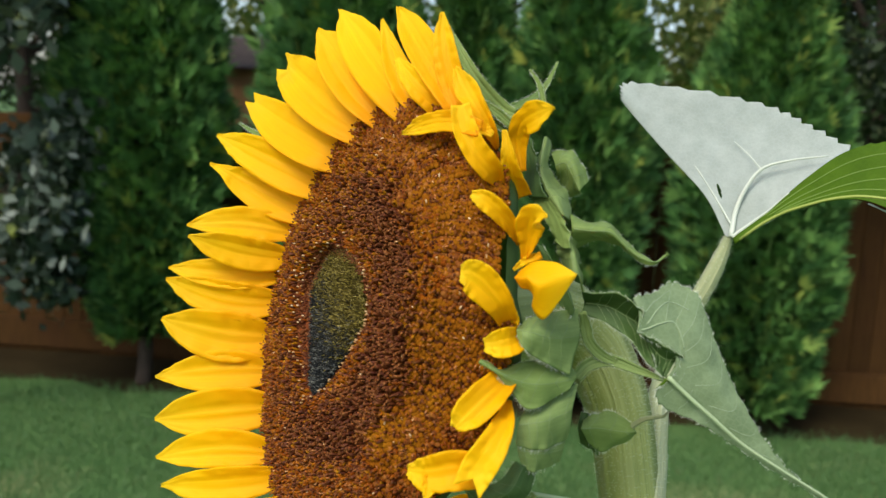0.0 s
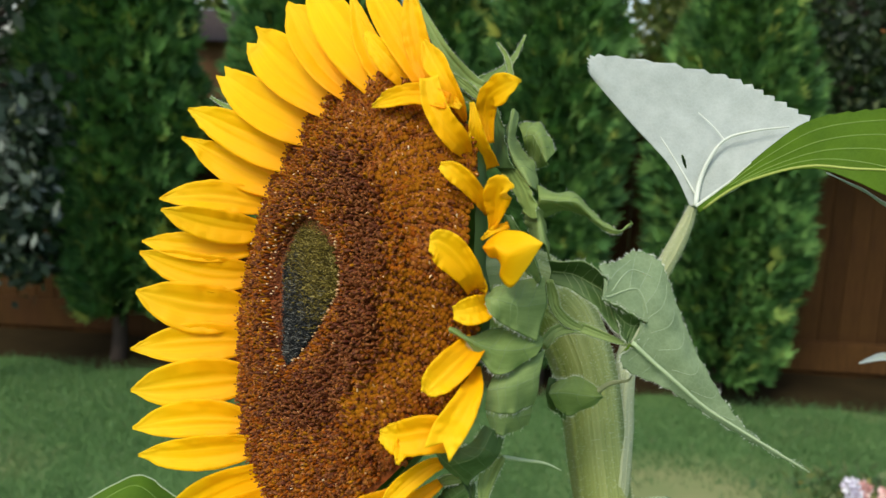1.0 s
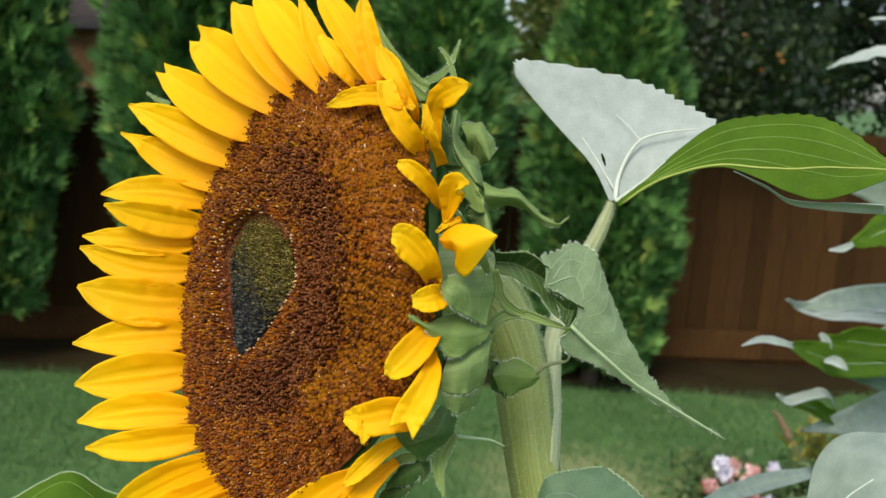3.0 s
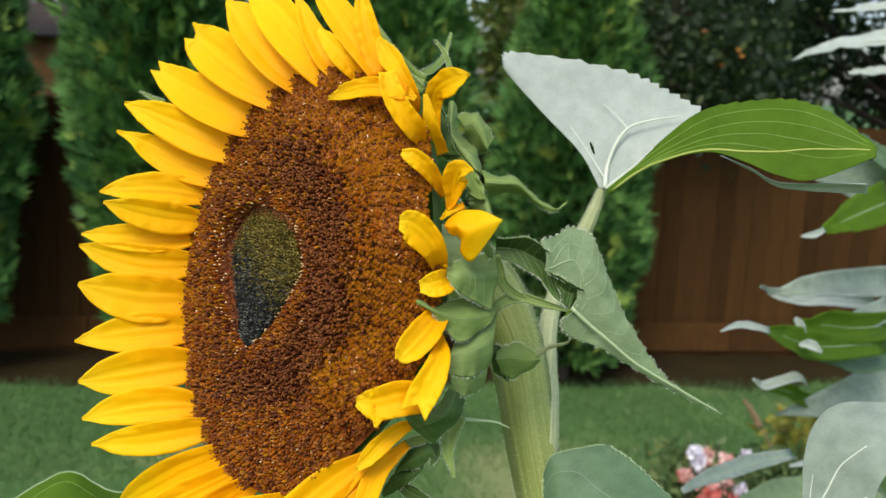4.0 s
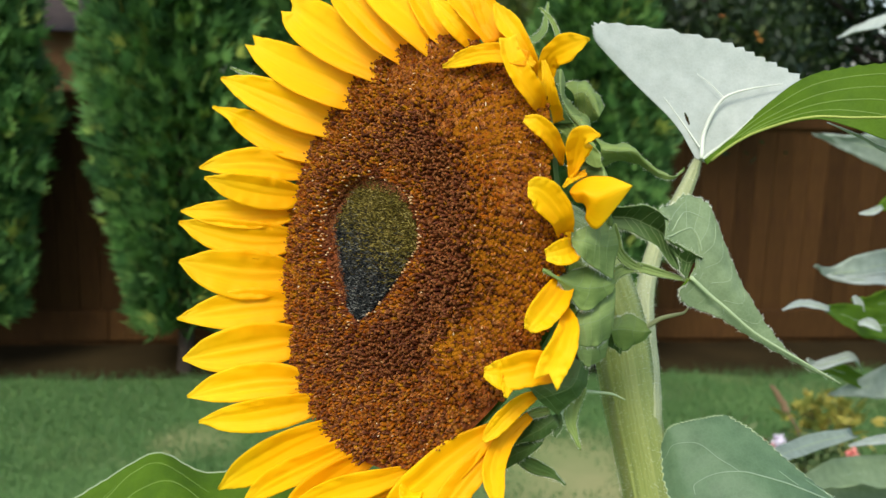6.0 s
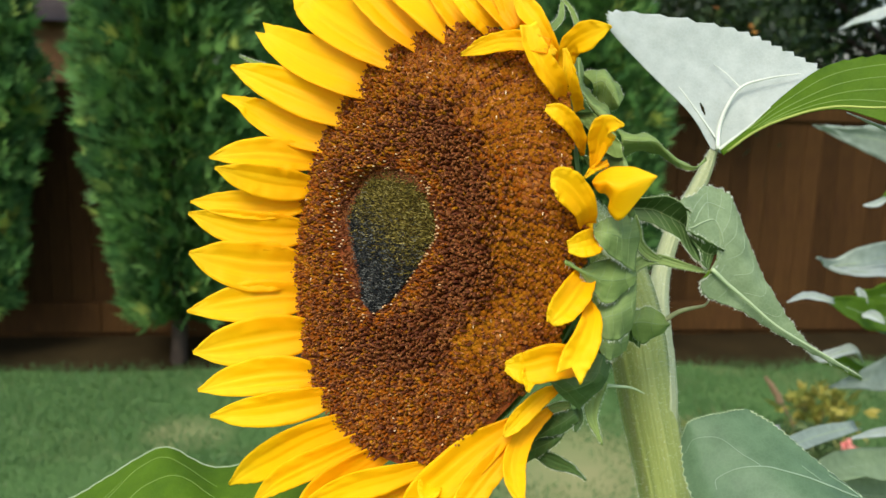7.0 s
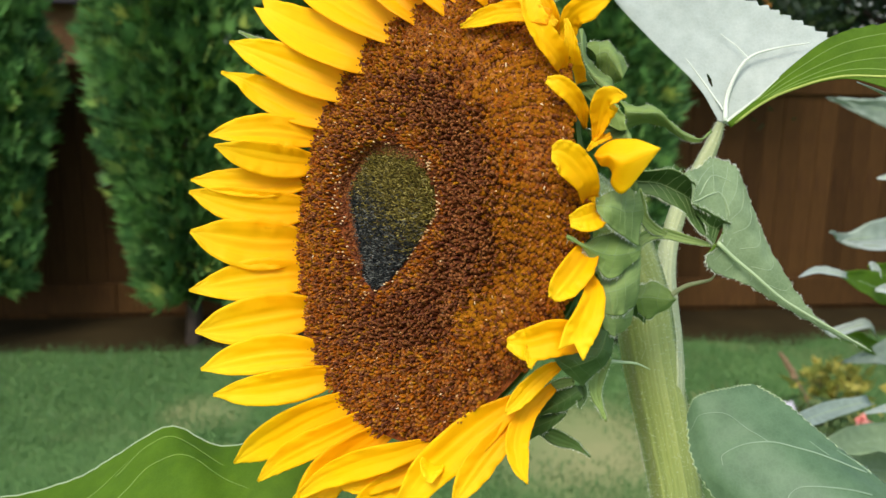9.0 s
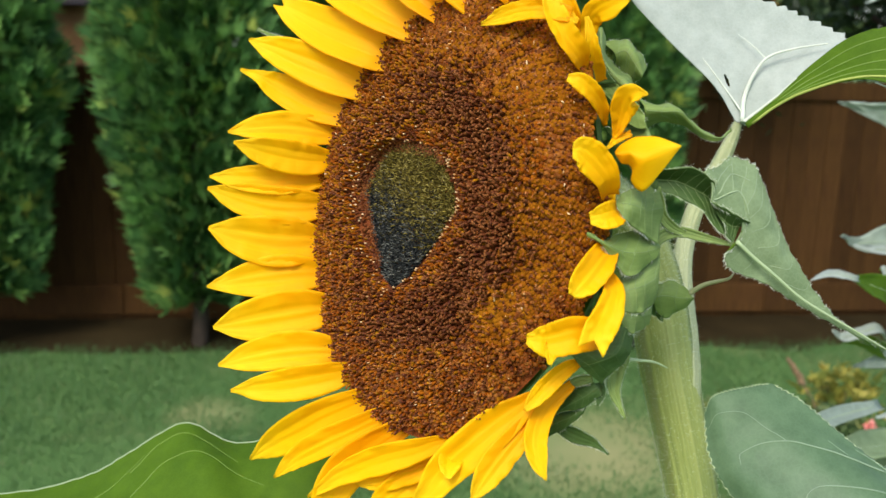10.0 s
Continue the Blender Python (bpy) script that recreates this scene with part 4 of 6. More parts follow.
def florets():
    rng = random.Random(5)
    kinds = (floret_outer, floret_dark, floret_gold, floret_mustard, fuzz_olive, fuzz_black, pistil_pale, pistil_rust)
    sets = {m.name: ([], [], m) for m in kinds}
    shared = {}
    count, singles = 10200, 0
    N3 = np.array(HEAD_N)

    def bud(m, p, way, r, h, tip=0.5, sides=5, bend=0.0, single=False):
        if single:
            if m.name not in shared:
                v, f = [], []
                nub(v, f, np.zeros(3), (0, 0, 1), 1.0, 1.0, rng, 0.9, 6)
                shared[m.name] = mesh_of("floret", v, f, m)
            ob = under("floret", shared[m.name], head)
            turn = Vector((0, 0, 1)).rotation_difference(Vector(way).normalized()).to_matrix().to_4x4()
            ob.matrix_basis = Matrix.Translation(Vector(p)) @ turn @ Matrix.Diagonal((r, r, h, 1))
            return
        v, f, _ = sets[m.name]
        nub(v, f, p, way, r, h, rng, tip, sides, bend)

    def loose(s):
        return np.array([rng.gauss(0, s) for _ in range(3)])

    for k in range(count):
        r = RIM * 0.995 * math.sqrt((k + 0.5) / count)
        a = k * 2.399963
        w = TALL * r * math.sin(a) + rng.gauss(0, 0.00012)
        u = squeeze(r * math.cos(a), w) + rng.gauss(0, 0.00012)
        q, gap = r / RIM, patch_gap(u, w)
        if gap < (-0.0045 if u < -0.035 else -0.0025 if w > 0.015 else -0.0004):
            continue
        if q > 0.96 and w < -0.055 and u > 0.0:
            continue
        lean = (on_head(u, w, 0) - np.array(HEAD_AT)) / RIM
        way = N3 + lean * (0.25 * q) + np.array(HEAD_U) * (40 * max(0.0, outward(u, w) - 0.040)) + loose(0.08)
        p = on_head(u, w, dome(u, w) - 0.002)
        cloud = noise.noise(Vector((u * 40, w * 40, 1.7)))
        ring = math.hypot(u + 0.018, w / 1.05) / 0.1 + 0.09 * cloud + rng.gauss(0, 0.045)
        near = max(0.0, min(1.0, (u + 0.045) / 0.06))
        ripe = max(0.0, min(1.0, (ring - 0.36) / 0.08, (0.65 - ring) / 0.05)) * (0.22 + 0.70 * near)
        outer = max(0.0, min(1.0, (ring - 0.60) / 0.08))
        if u < -0.02:
            outer *= max(0.25, 1 - (-0.02 - u) / 0.04)
        if w < -0.03:
            outer *= 1 - 0.7 * min(1.0, (-0.03 - w) / 0.03) * max(0.0, min(1.0, (0.075 - u) / 0.04))
        pick = rng.random()
        # buds on the sunken wall are mostly umber, its shadow put into their colour
        if gap < -0.0004:
            bud(floret_dark if pick < 0.6 else floret_outer, p, way, 0.0008, rng.uniform(0.0022, 0.0032), bend=0.2)
        elif gap < 0.007:
            low = 1.0 - 0.7 * max(0.0, min(1.0, (u + 0.02) / 0.02)) * max(0.0, 1 - gap / 0.007)
            tall = low * rng.uniform(0.003, 0.004)
            bud(floret_outer if pick < 0.2 + 40 * gap else floret_dark if pick < 0.85 else floret_gold, p, way, 0.0007, tall, bend=0.3)
            if pick < (0.75 if w > -0.01 else 0.5) * max(0.0, 1 - gap / 0.0045) + 0.05:
                bud(pistil_pale, p + way * tall, way, 0.00042, 0.0011, 0.9, 5)
        elif pick < ripe:
            bud(floret_dark, p, way, rng.uniform(0.00062, 0.00076), rng.uniform(0.0038, 0.0056), 0.9, 6, rng.uniform(0.15, 0.5))
            if pick < 0.08:
                bud(pistil_rust, p + way * 0.0046, way + loose(0.3), 0.00034, 0.0010, 0.8, 4)
        elif rng.random() < outer:
            ochre = 0.55 + 0.9 * noise.noise(Vector((u * 30, w * 30, 4.1))) + 5.0 * u
            if w < -0.05:
                ochre -= 0.8
            if math.cos(math.atan2(w, u) * 64 + q * 22) > 0.5 and u > 0.0 and rng.random() < 0.8:
                bud(floret_outer if pick < 0.5 else floret_dark, p, way, 0.0010, rng.uniform(0.0010, 0.0016), 0.8, 5, 0.2)
                continue
            single = singles < 300 and u > 0.03 and -0.012 < w < 0.060
            singles += single
            bud(floret_mustard if rng.random() < ochre else floret_outer, p, way, rng.uniform(0.0013, 0.0016), rng.uniform(0.0019, 0.0025), 0.8, 6, 0.1, single)
            if rng.random() < 0.46:
                bud(pistil_rust if rng.random() < 0.96 else pistil_pale, p + way * 0.0021, way + loose(0.6), 0.00036, 0.0014, 0.8, 4, 0.6)
            elif rng.random() < 0.30:
                bud(floret_dark, p + way * 0.0012, way + loose(0.5), 0.00055, 0.0019, 0.8, 5, 0.5)
        else:
            bud(floret_dark if pick > (0.68 if w < -0.03 else 0.85) else floret_gold if pick > 0.50 else floret_outer, p, way, 0.00074, rng.uniform(0.0032, 0.0044), 0.8, 6, 0.3)
            if rng.random() < 0.28:
                bud(pistil_rust if rng.random() < 0.96 else pistil_pale, p + way * 0.0038, way + loose(0.2), 0.00036, 0.0012, 0.8, 4)
    # extra umber buds darken the heart's recessed rim in place of its shadow
    made = 0
    while made < 900:
        u, w = rng.uniform(-0.072, 0.0), rng.uniform(-0.036, 0.034)
        gap = patch_gap(u, w)
        if gap > 0.0012 or gap < -0.0058 or (u > -0.035 and w < 0.015):
            continue
        made += 1
        bud(floret_dark, on_head(u, w, dome(u, w) - 0.0015), N3 + loose(0.15), 0.0008, rng.uniform(0.0016, 0.0026), 0.8, 5, 0.2)
    made = 0
    while made < 12000:
        u, w = rng.uniform(-0.07, 0.018), rng.uniform(-0.039, 0.034)
        if patch_gap(u, w) > (-0.0042 if u < -0.035 else -0.0024 if w > 0.015 else -0.0006):
            continue
        made += 1
        way = N3 + np.array(HEAD_U) * -0.35 + loose(0.55)
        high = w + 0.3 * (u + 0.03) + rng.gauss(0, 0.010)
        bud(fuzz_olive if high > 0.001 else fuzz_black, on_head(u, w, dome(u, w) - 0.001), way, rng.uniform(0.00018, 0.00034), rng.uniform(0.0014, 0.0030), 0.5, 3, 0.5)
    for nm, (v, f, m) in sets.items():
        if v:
            # cap faces take the paler colours that include painted highlights
            mats, which = (m, None) if nm not in ("floret_umber", "floret_rust", "floret_gold") else ([m, floret_dark_tip_lit if m is floret_dark else floret_tip_lit], [int(len(q) == 3) for q in f])
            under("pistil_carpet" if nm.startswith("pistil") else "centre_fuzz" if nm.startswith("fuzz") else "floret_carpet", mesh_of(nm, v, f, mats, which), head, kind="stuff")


florets()
PETAL_FACE = np.array(HEAD_U * 0.72 + HEAD_V * 0.08 + HEAD_N * 0.69)
petal_count = 0


def petal(spine, widths, twist, cup, teeth=()):
    """A ray petal given in the head's own axes: across, up and out of the disc. teeth: how far its end reaches at places across it."""
    global petal_count
    petal_count += 1
    rng = random.Random(petal_count)
    s = [on_head(*p) for p in spine]
    nu, nv = 30, 13
    g = blade_grid(s, widths, PETAL_FACE, twist, cup, nu, nv, 0.0016, petal_count)
    mid, lean = rng.uniform(-0.15, 0.15), rng.uniform(-1, 1)
    ahead = g[-1, nv // 2] - g[-4, nv // 2]
    ahead /= np.linalg.norm(ahead) + 1e-9
    for i in range(nu):
        z = i / (nu - 1)
        wide = np.linalg.norm(g[i, -1] - g[i, 0])
        for j in range(nv):
            q = 2 * j / (nv - 1) - 1
            fold = -0.07 * wide * math.exp(-((abs(q - mid) - 0.24) / 0.13) ** 2) + 0.05 * wide * lean * q * z
            g[i, j] += PETAL_FACE * (fold * math.sin(math.pi * min(1, 0.15 + 0.85 * z)) + 0.00016 * math.cos(j * 2.3 + petal_count))
            if teeth:
                g[i, j] += ahead * np.interp(q, [t[0] for t in teeth], [t[1] for t in teeth]) * z ** 5
    shell("petal", g, [petal_yellow, petal_yellow], head, "", 0.0005)


# the petals of the near side
petal([(-0.0922, 0.0295, -0.005), (-0.0982, 0.0301, 0.0096), (-0.1059, 0.0291, 0.0223), (-0.1144, 0.0252, 0.0358), (-0.1209, 0.0208, 0.046)], [0.0077, 0.0156, 0.0170, 0.0122, 0.0010], -12, 0.25)
petal([(-0.0912, 0.0168, -0.005), (-0.094, 0.0149, 0.0099), (-0.0992, 0.0141, 0.0229), (-0.1061, 0.0148, 0.0366), (-0.112, 0.0162, 0.047)], [0.0080, 0.0161, 0.0174, 0.0125, 0.0010], 8, 0.25)
petal([(-0.0935, 0.0082, -0.005), (-0.0995, 0.004, 0.0102), (-0.1081, 0.0005, 0.0234), (-0.1189, -0.0022, 0.0374), (-0.1281, -0.0037, 0.048)], [0.0074, 0.0151, 0.0164, 0.0119, 0.0010], -10, 0.25)
petal([(-0.0901, -0.0068, -0.005), (-0.0963, -0.0104, 0.0102), (-0.1054, -0.0123, 0.0234), (-0.1175, -0.0117, 0.0374), (-0.1279, -0.0099, 0.048)], [0.0091, 0.0184, 0.0200, 0.0145, 0.0012], 8, 0.25)
petal([(-0.088, -0.026, -0.005), (-0.0931, -0.0291, 0.0102), (-0.1009, -0.0311, 0.0234), (-0.1112, -0.0309, 0.0374), (-0.1201, -0.0297, 0.048)], [0.0121, 0.0244, 0.0265, 0.0191, 0.0016], -4, 0.25)
petal([(-0.081, -0.0418, -0.005), (-0.0875, -0.0452, 0.0096), (-0.0962, -0.0495, 0.0223), (-0.1065, -0.0551, 0.0358), (-0.115, -0.0599, 0.046)], [0.0101, 0.0200, 0.0222, 0.0134, 0.0009], -10, 0.25)
petal([(-0.0702, -0.0581, -0.005), (-0.0766, -0.0625, 0.0094), (-0.0852, -0.0677, 0.0218), (-0.0955, -0.0739, 0.035), (-0.1039, -0.0791, 0.045)], [0.0113, 0.0229, 0.0249, 0.0180, 0.0015], 6, 0.25)
petal([(-0.0574, -0.078, -0.005), (-0.0659, -0.0799, 0.0085), (-0.0763, -0.0838, 0.0202), (-0.0881, -0.0906, 0.0326), (-0.0976, -0.0972, 0.042)], [0.0087, 0.0178, 0.0195, 0.0141, 0.0012], -8, 0.25)
petal([(-0.0443, -0.0852, -0.005), (-0.0518, -0.0911, 0.0082), (-0.0615, -0.0969, 0.0197), (-0.0736, -0.1025, 0.0318), (-0.0838, -0.1066, 0.041)], [0.0078, 0.0159, 0.0174, 0.0126, 0.0011], 8, 0.25)
# the upper petals, from the side to the crown
petal([(-0.0841, 0.0409, -0.0040), (-0.1030, 0.0446, 0.0110), (-0.1187, 0.0500, 0.0240), (-0.1254, 0.0531, 0.0310), (-0.1364, 0.0551, 0.0360)], [0.0130, 0.0192, 0.0146, 0.0067, 0.0009], -4, 0.25)
petal([(-0.0707, 0.0565, -0.0040), (-0.0899, 0.0611, 0.0110), (-0.1078, 0.0657, 0.0240), (-0.1207, 0.0688, 0.0320), (-0.1294, 0.0708, 0.0380)], [0.0161, 0.0222, 0.0190, 0.0114, 0.0012], 4, 0.25)
petal([(-0.0583, 0.0723, -0.0040), (-0.0699, 0.0763, 0.0080), (-0.0945, 0.0824, 0.0160), (-0.1150, 0.0889, 0.0210), (-0.1281, 0.0943, 0.0240)], [0.0158, 0.0238, 0.0234, 0.0163, 0.0068], -4, 0.25, ((-1, 0.002), (-0.1, -0.003), (1, 0.003)))
petal([(-0.0393, 0.0857, -0.0040), (-0.0604, 0.0949, 0.0080), (-0.0828, 0.1044, 0.0140), (-0.0980, 0.1115, 0.0170), (-0.1046, 0.1155, 0.0200)], [0.0152, 0.0245, 0.0264, 0.0212, 0.0107], 5, 0.25, ((-1, 0.001), (-0.35, -0.003), (0.2, -0.001), (0.75, 0.005), (1, -0.001)))
petal([(-0.0249, 0.0938, -0.0040), (-0.0389, 0.1043, 0.0060), (-0.0565, 0.1167, 0.0110), (-0.0698, 0.1257, 0.0130), (-0.0849, 0.1344, 0.0150)], [0.0142, 0.0214, 0.0225, 0.0168, 0.0014], -5, 0.25)
petal([(-0.0048, 0.0972, -0.0040), (-0.0174, 0.1091, 0.0040), (-0.0387, 0.1228, 0.0080), (-0.0551, 0.1338, 0.0100), (-0.0732, 0.1452, 0.0110)], [0.0147, 0.0216, 0.0224, 0.0170, 0.0011], 4, 0.25)
petal([(0.0018, 0.0992, -0.0060), (-0.0071, 0.1077, -0.0000), (-0.0200, 0.1199, 0.0030), (-0.0297, 0.1305, 0.0040), (-0.0380, 0.1401, 0.0050)], [0.0090, 0.0132, 0.0114, 0.0068, 0.0011], -8, 0.25)
petal([(0.0149, 0.1006, -0.0050), (0.0108, 0.1065, 0.0030), (0.0038, 0.1126, 0.0080), (-0.0039, 0.1188, 0.0110)], [0.0083, 0.0107, 0.0088, 0.0025], 6, 0.25)
petal([(0.0281, 0.1019, -0.0040), (0.0165, 0.1141, -0.0000), (0.0021, 0.1259, 0.0030), (-0.0122, 0.1364, 0.0040), (-0.0249, 0.1452, 0.0050)], [0.0095, 0.0144, 0.0148, 0.0117, 0.0010], -5, 0.25)
petal([(0.0276, 0.1025, -0.0060), (0.0201, 0.1150, -0.0030), (0.0157, 0.1252, 0.0000), (0.0122, 0.1337, 0.0010), (0.0098, 0.1417, 0.0020)], [0.0085, 0.0110, 0.0106, 0.0073, 0.0010], 6, 0.25)
# the crumpled petals along the sagging side
petal([(0.0420, 0.0889, -0.0200), (0.0441, 0.0949, -0.0130), (0.0412, 0.1028, -0.0060), (0.0337, 0.1102, -0.0030), (0.0272, 0.1177, -0.0000)], [0.0012, 0.0056, 0.0078, 0.0098, 0.0019], 8, 0.4)
petal([(0.0476, 0.0744, -0.0220), (0.0518, 0.0791, -0.0120), (0.0493, 0.0852, -0.0040), (0.0443, 0.0932, 0.0000), (0.0406, 0.1018, 0.0020)], [0.0033, 0.0096, 0.0099, 0.0095, 0.0077], -6, 0.4)
petal([(0.0497, 0.0937, -0.0040), (0.0381, 0.0947, 0.0010), (0.0281, 0.0935, 0.0040), (0.0191, 0.0905, 0.0060), (0.0087, 0.0871, 0.0065)], [0.0068, 0.0087, 0.0089, 0.0071, 0.0015], 0, 0.3)
petal([(0.0343, 0.0998, -0.0080), (0.0414, 0.0959, -0.0100), (0.0464, 0.0931, -0.0130)], [0.0052, 0.0060, 0.0023], 0, 0.3)
petal([(0.0451, 0.0714, -0.0360), (0.0463, 0.0756, -0.0300), (0.0488, 0.0817, -0.0240), (0.0493, 0.0884, -0.0200), (0.0466, 0.0968, -0.0180)], [0.0096, 0.0109, 0.0079, 0.0051, 0.0016], 0, 0.4)
petal([(0.0362, 0.0834, -0.0400), (0.0344, 0.0938, -0.0360), (0.0390, 0.1020, -0.0320), (0.0497, 0.1062, -0.0300), (0.0611, 0.1094, -0.0290)], [0.0034, 0.0078, 0.0106, 0.0131, 0.0009], 0, 0.3)
petal([(0.0585, 0.0522, -0.0300), (0.0612, 0.0586, -0.0220), (0.0614, 0.0637, -0.0130), (0.0587, 0.0665, -0.0070), (0.0543, 0.0674, -0.0040)], [0.0012, 0.0059, 0.0080, 0.0076, 0.0027], 0, 0.35)
petal([(0.0665, 0.0465, -0.0280), (0.0687, 0.0539, -0.0260), (0.0714, 0.0602, -0.0230), (0.0750, 0.0646, -0.0210), (0.0847, 0.0652, -0.0190)], [0.0018, 0.0067, 0.0111, 0.0101, 0.0009], 0, 0.45)
petal([(0.0715, 0.0504, -0.0320), (0.0676, 0.0467, -0.0280), (0.0666, 0.0421, -0.0240)], [0.0027, 0.0032, 0.0009], 0, 0.3)
petal([(0.0755, 0.0225, -0.0200), (0.0785, 0.0286, -0.0120), (0.0760, 0.0345, -0.0040), (0.0734, 0.0371, 0.0010), (0.0710, 0.0368, 0.0040)], [0.0074, 0.0106, 0.0138, 0.0123, 0.0061], 0, 0.35)
sheet_part("petal", [
    [(0.5255, 0.6480, 1.9516), (0.5271, 0.6490, 1.9537), (0.5296, 0.6490, 1.9558), (0.5329, 0.6470, 1.9582), (0.5367, 0.6440, 1.9590), (0.5404, 0.6400, 1.9593), (0.5441, 0.6360, 1.9582), (0.5478, 0.6320, 1.9566)],
    [(0.5249, 0.6450, 1.9517), (0.5273, 0.6430, 1.9520), (0.5295, 0.6410, 1.9528), (0.5319, 0.6390, 1.9511), (0.5351, 0.6370, 1.9505), (0.5388, 0.6360, 1.9521), (0.5428, 0.6340, 1.9545), (0.5475, 0.6310, 1.9566)],
    [(0.5252, 0.6455, 1.9511), (0.5278, 0.6450, 1.9477), (0.5308, 0.6450, 1.9472), (0.5327, 0.6450, 1.9446), (0.5326, 0.6450, 1.9400), (0.5370, 0.6430, 1.9364), (0.5422, 0.6380, 1.9448), (0.5476, 0.6315, 1.9565)]], petal_yellow, petal_yellow, head, nu=44, nv=20, rip=0.0007)
petal([(0.0747, 0.0177, -0.0300), (0.0788, 0.0158, -0.0220), (0.0772, 0.0135, -0.0170), (0.0724, 0.0114, -0.0140)], [0.0075, 0.0108, 0.0107, 0.0049], 0, 0.35)
petal([(0.0675, 0.0181, -0.0280), (0.0701, 0.0229, -0.0260), (0.0701, 0.0281, -0.0230)], [0.0056, 0.0065, 0.0035], 0, 0.4)
petal([(0.0758, 0.0010, -0.0260), (0.0794, -0.0052, -0.0170), (0.0795, -0.0130, -0.0100), (0.0790, -0.0169, -0.0070), (0.0773, -0.0207, -0.0060)], [0.0089, 0.0131, 0.0129, 0.0100, 0.0038], 0, 0.35)
petal([(0.0747, -0.0086, -0.0300), (0.0853, -0.0148, -0.0220), (0.0900, -0.0238, -0.0150), (0.0892, -0.0318, -0.0120), (0.0887, -0.0392, -0.0100)], [0.0030, 0.0082, 0.0119, 0.0128, 0.0109], 0, 0.3, ((-1, 0.002), (0, -0.003), (1, 0.002)))
petal([(0.0830, -0.0348, -0.0200), (0.0799, -0.0362, -0.0090), (0.0732, -0.0404, -0.0030), (0.0696, -0.0414, 0.0000), (0.0648, -0.0422, 0.0020)], [0.0126, 0.0153, 0.0139, 0.0110, 0.0034], 0, 0.3)
petal([(0.0727, -0.0430, -0.0060), (0.0746, -0.0454, -0.0030), (0.0768, -0.0497, -0.0010)], [0.0097, 0.0062, 0.0010], 0, 0.2)
# the petals of the lower rim
petal([(0.0706, -0.0497, -0.0300), (0.0691, -0.0539, -0.0220), (0.0667, -0.0615, -0.0150), (0.0645, -0.0682, -0.0110), (0.0632, -0.0732, -0.0080)], [0.0034, 0.0068, 0.0082, 0.0067, 0.0014], 0, 0.35)
petal([(0.0668, -0.0609, -0.0320), (0.0637, -0.0722, -0.0220), (0.0667, -0.0830, -0.0140), (0.0735, -0.0915, -0.0100), (0.0823, -0.0964, -0.0060)], [0.0040, 0.0083, 0.0101, 0.0080, 0.0007], 0, 0.35)
petal([(0.0619, -0.0683, -0.0140), (0.0541, -0.0804, -0.0060), (0.0466, -0.0937, 0.0020), (0.0391, -0.1060, 0.0070), (0.0345, -0.1171, 0.0100), (0.0276, -0.1272, 0.0120)], [0.0072, 0.0160, 0.0179, 0.0161, 0.0113, 0.0012], -6, 0.25)
petal([(0.0621, -0.0759, -0.0180), (0.0595, -0.0887, -0.0080), (0.0573, -0.1002, -0.0010), (0.0563, -0.1076, 0.0030), (0.0557, -0.1144, 0.0060)], [0.0083, 0.0125, 0.0129, 0.0086, 0.0012], 6, 0.25)
petal([(0.0335, -0.0972, -0.0040), (0.0381, -0.1003, 0.0040), (0.0414, -0.1039, 0.0080), (0.0446, -0.1082, 0.0110)], [0.0055, 0.0103, 0.0097, 0.0024], 0, 0.3)
petal([(0.0336, -0.0938, -0.0040), (0.0155, -0.1062, 0.0040), (-0.0008, -0.1160, 0.0100), (-0.0197, -0.1293, 0.0140), (-0.0392, -0.1476, 0.0160)], [0.0030, 0.0113, 0.0136, 0.0102, 0.0011], -6, 0.25)
petal([(0.0228, -0.1089, -0.0060), (0.0099, -0.1191, 0.0010), (-0.0036, -0.1269, 0.0050), (-0.0177, -0.1324, 0.0080)], [0.0072, 0.0114, 0.0106, 0.0022], 4, 0.25)
petal([(0.0168, -0.1150, -0.0060), (0.0069, -0.1268, -0.0000), (0.0004, -0.1378, 0.0040), (-0.0030, -0.1498, 0.0070)], [0.0104, 0.0142, 0.0121, 0.0016], -4, 0.25)
petal([(-0.0017, -0.0989, -0.0050), (-0.0215, -0.1217, 0.0040), (-0.0285, -0.1371, 0.0090), (-0.0315, -0.1522, 0.0120), (-0.0306, -0.1615, 0.0140)], [0.0091, 0.0180, 0.0192, 0.0121, 0.0014], 6, 0.25)
petal([(-0.0090, -0.0939, -0.0040), (-0.0329, -0.1133, 0.0040), (-0.0473, -0.1250, 0.0100), (-0.0603, -0.1366, 0.0130), (-0.0704, -0.1490, 0.0150)], [0.0076, 0.0133, 0.0135, 0.0097, 0.0012], -6, 0.25)
petal([(-0.0254, -0.0921, -0.0040), (-0.0491, -0.1098, 0.0050), (-0.0631, -0.1220, 0.0100), (-0.0796, -0.1351, 0.0130), (-0.0939, -0.1476, 0.0150)], [0.0111, 0.0187, 0.0202, 0.0142, 0.0012], 5, 0.25)

bract_count = 0


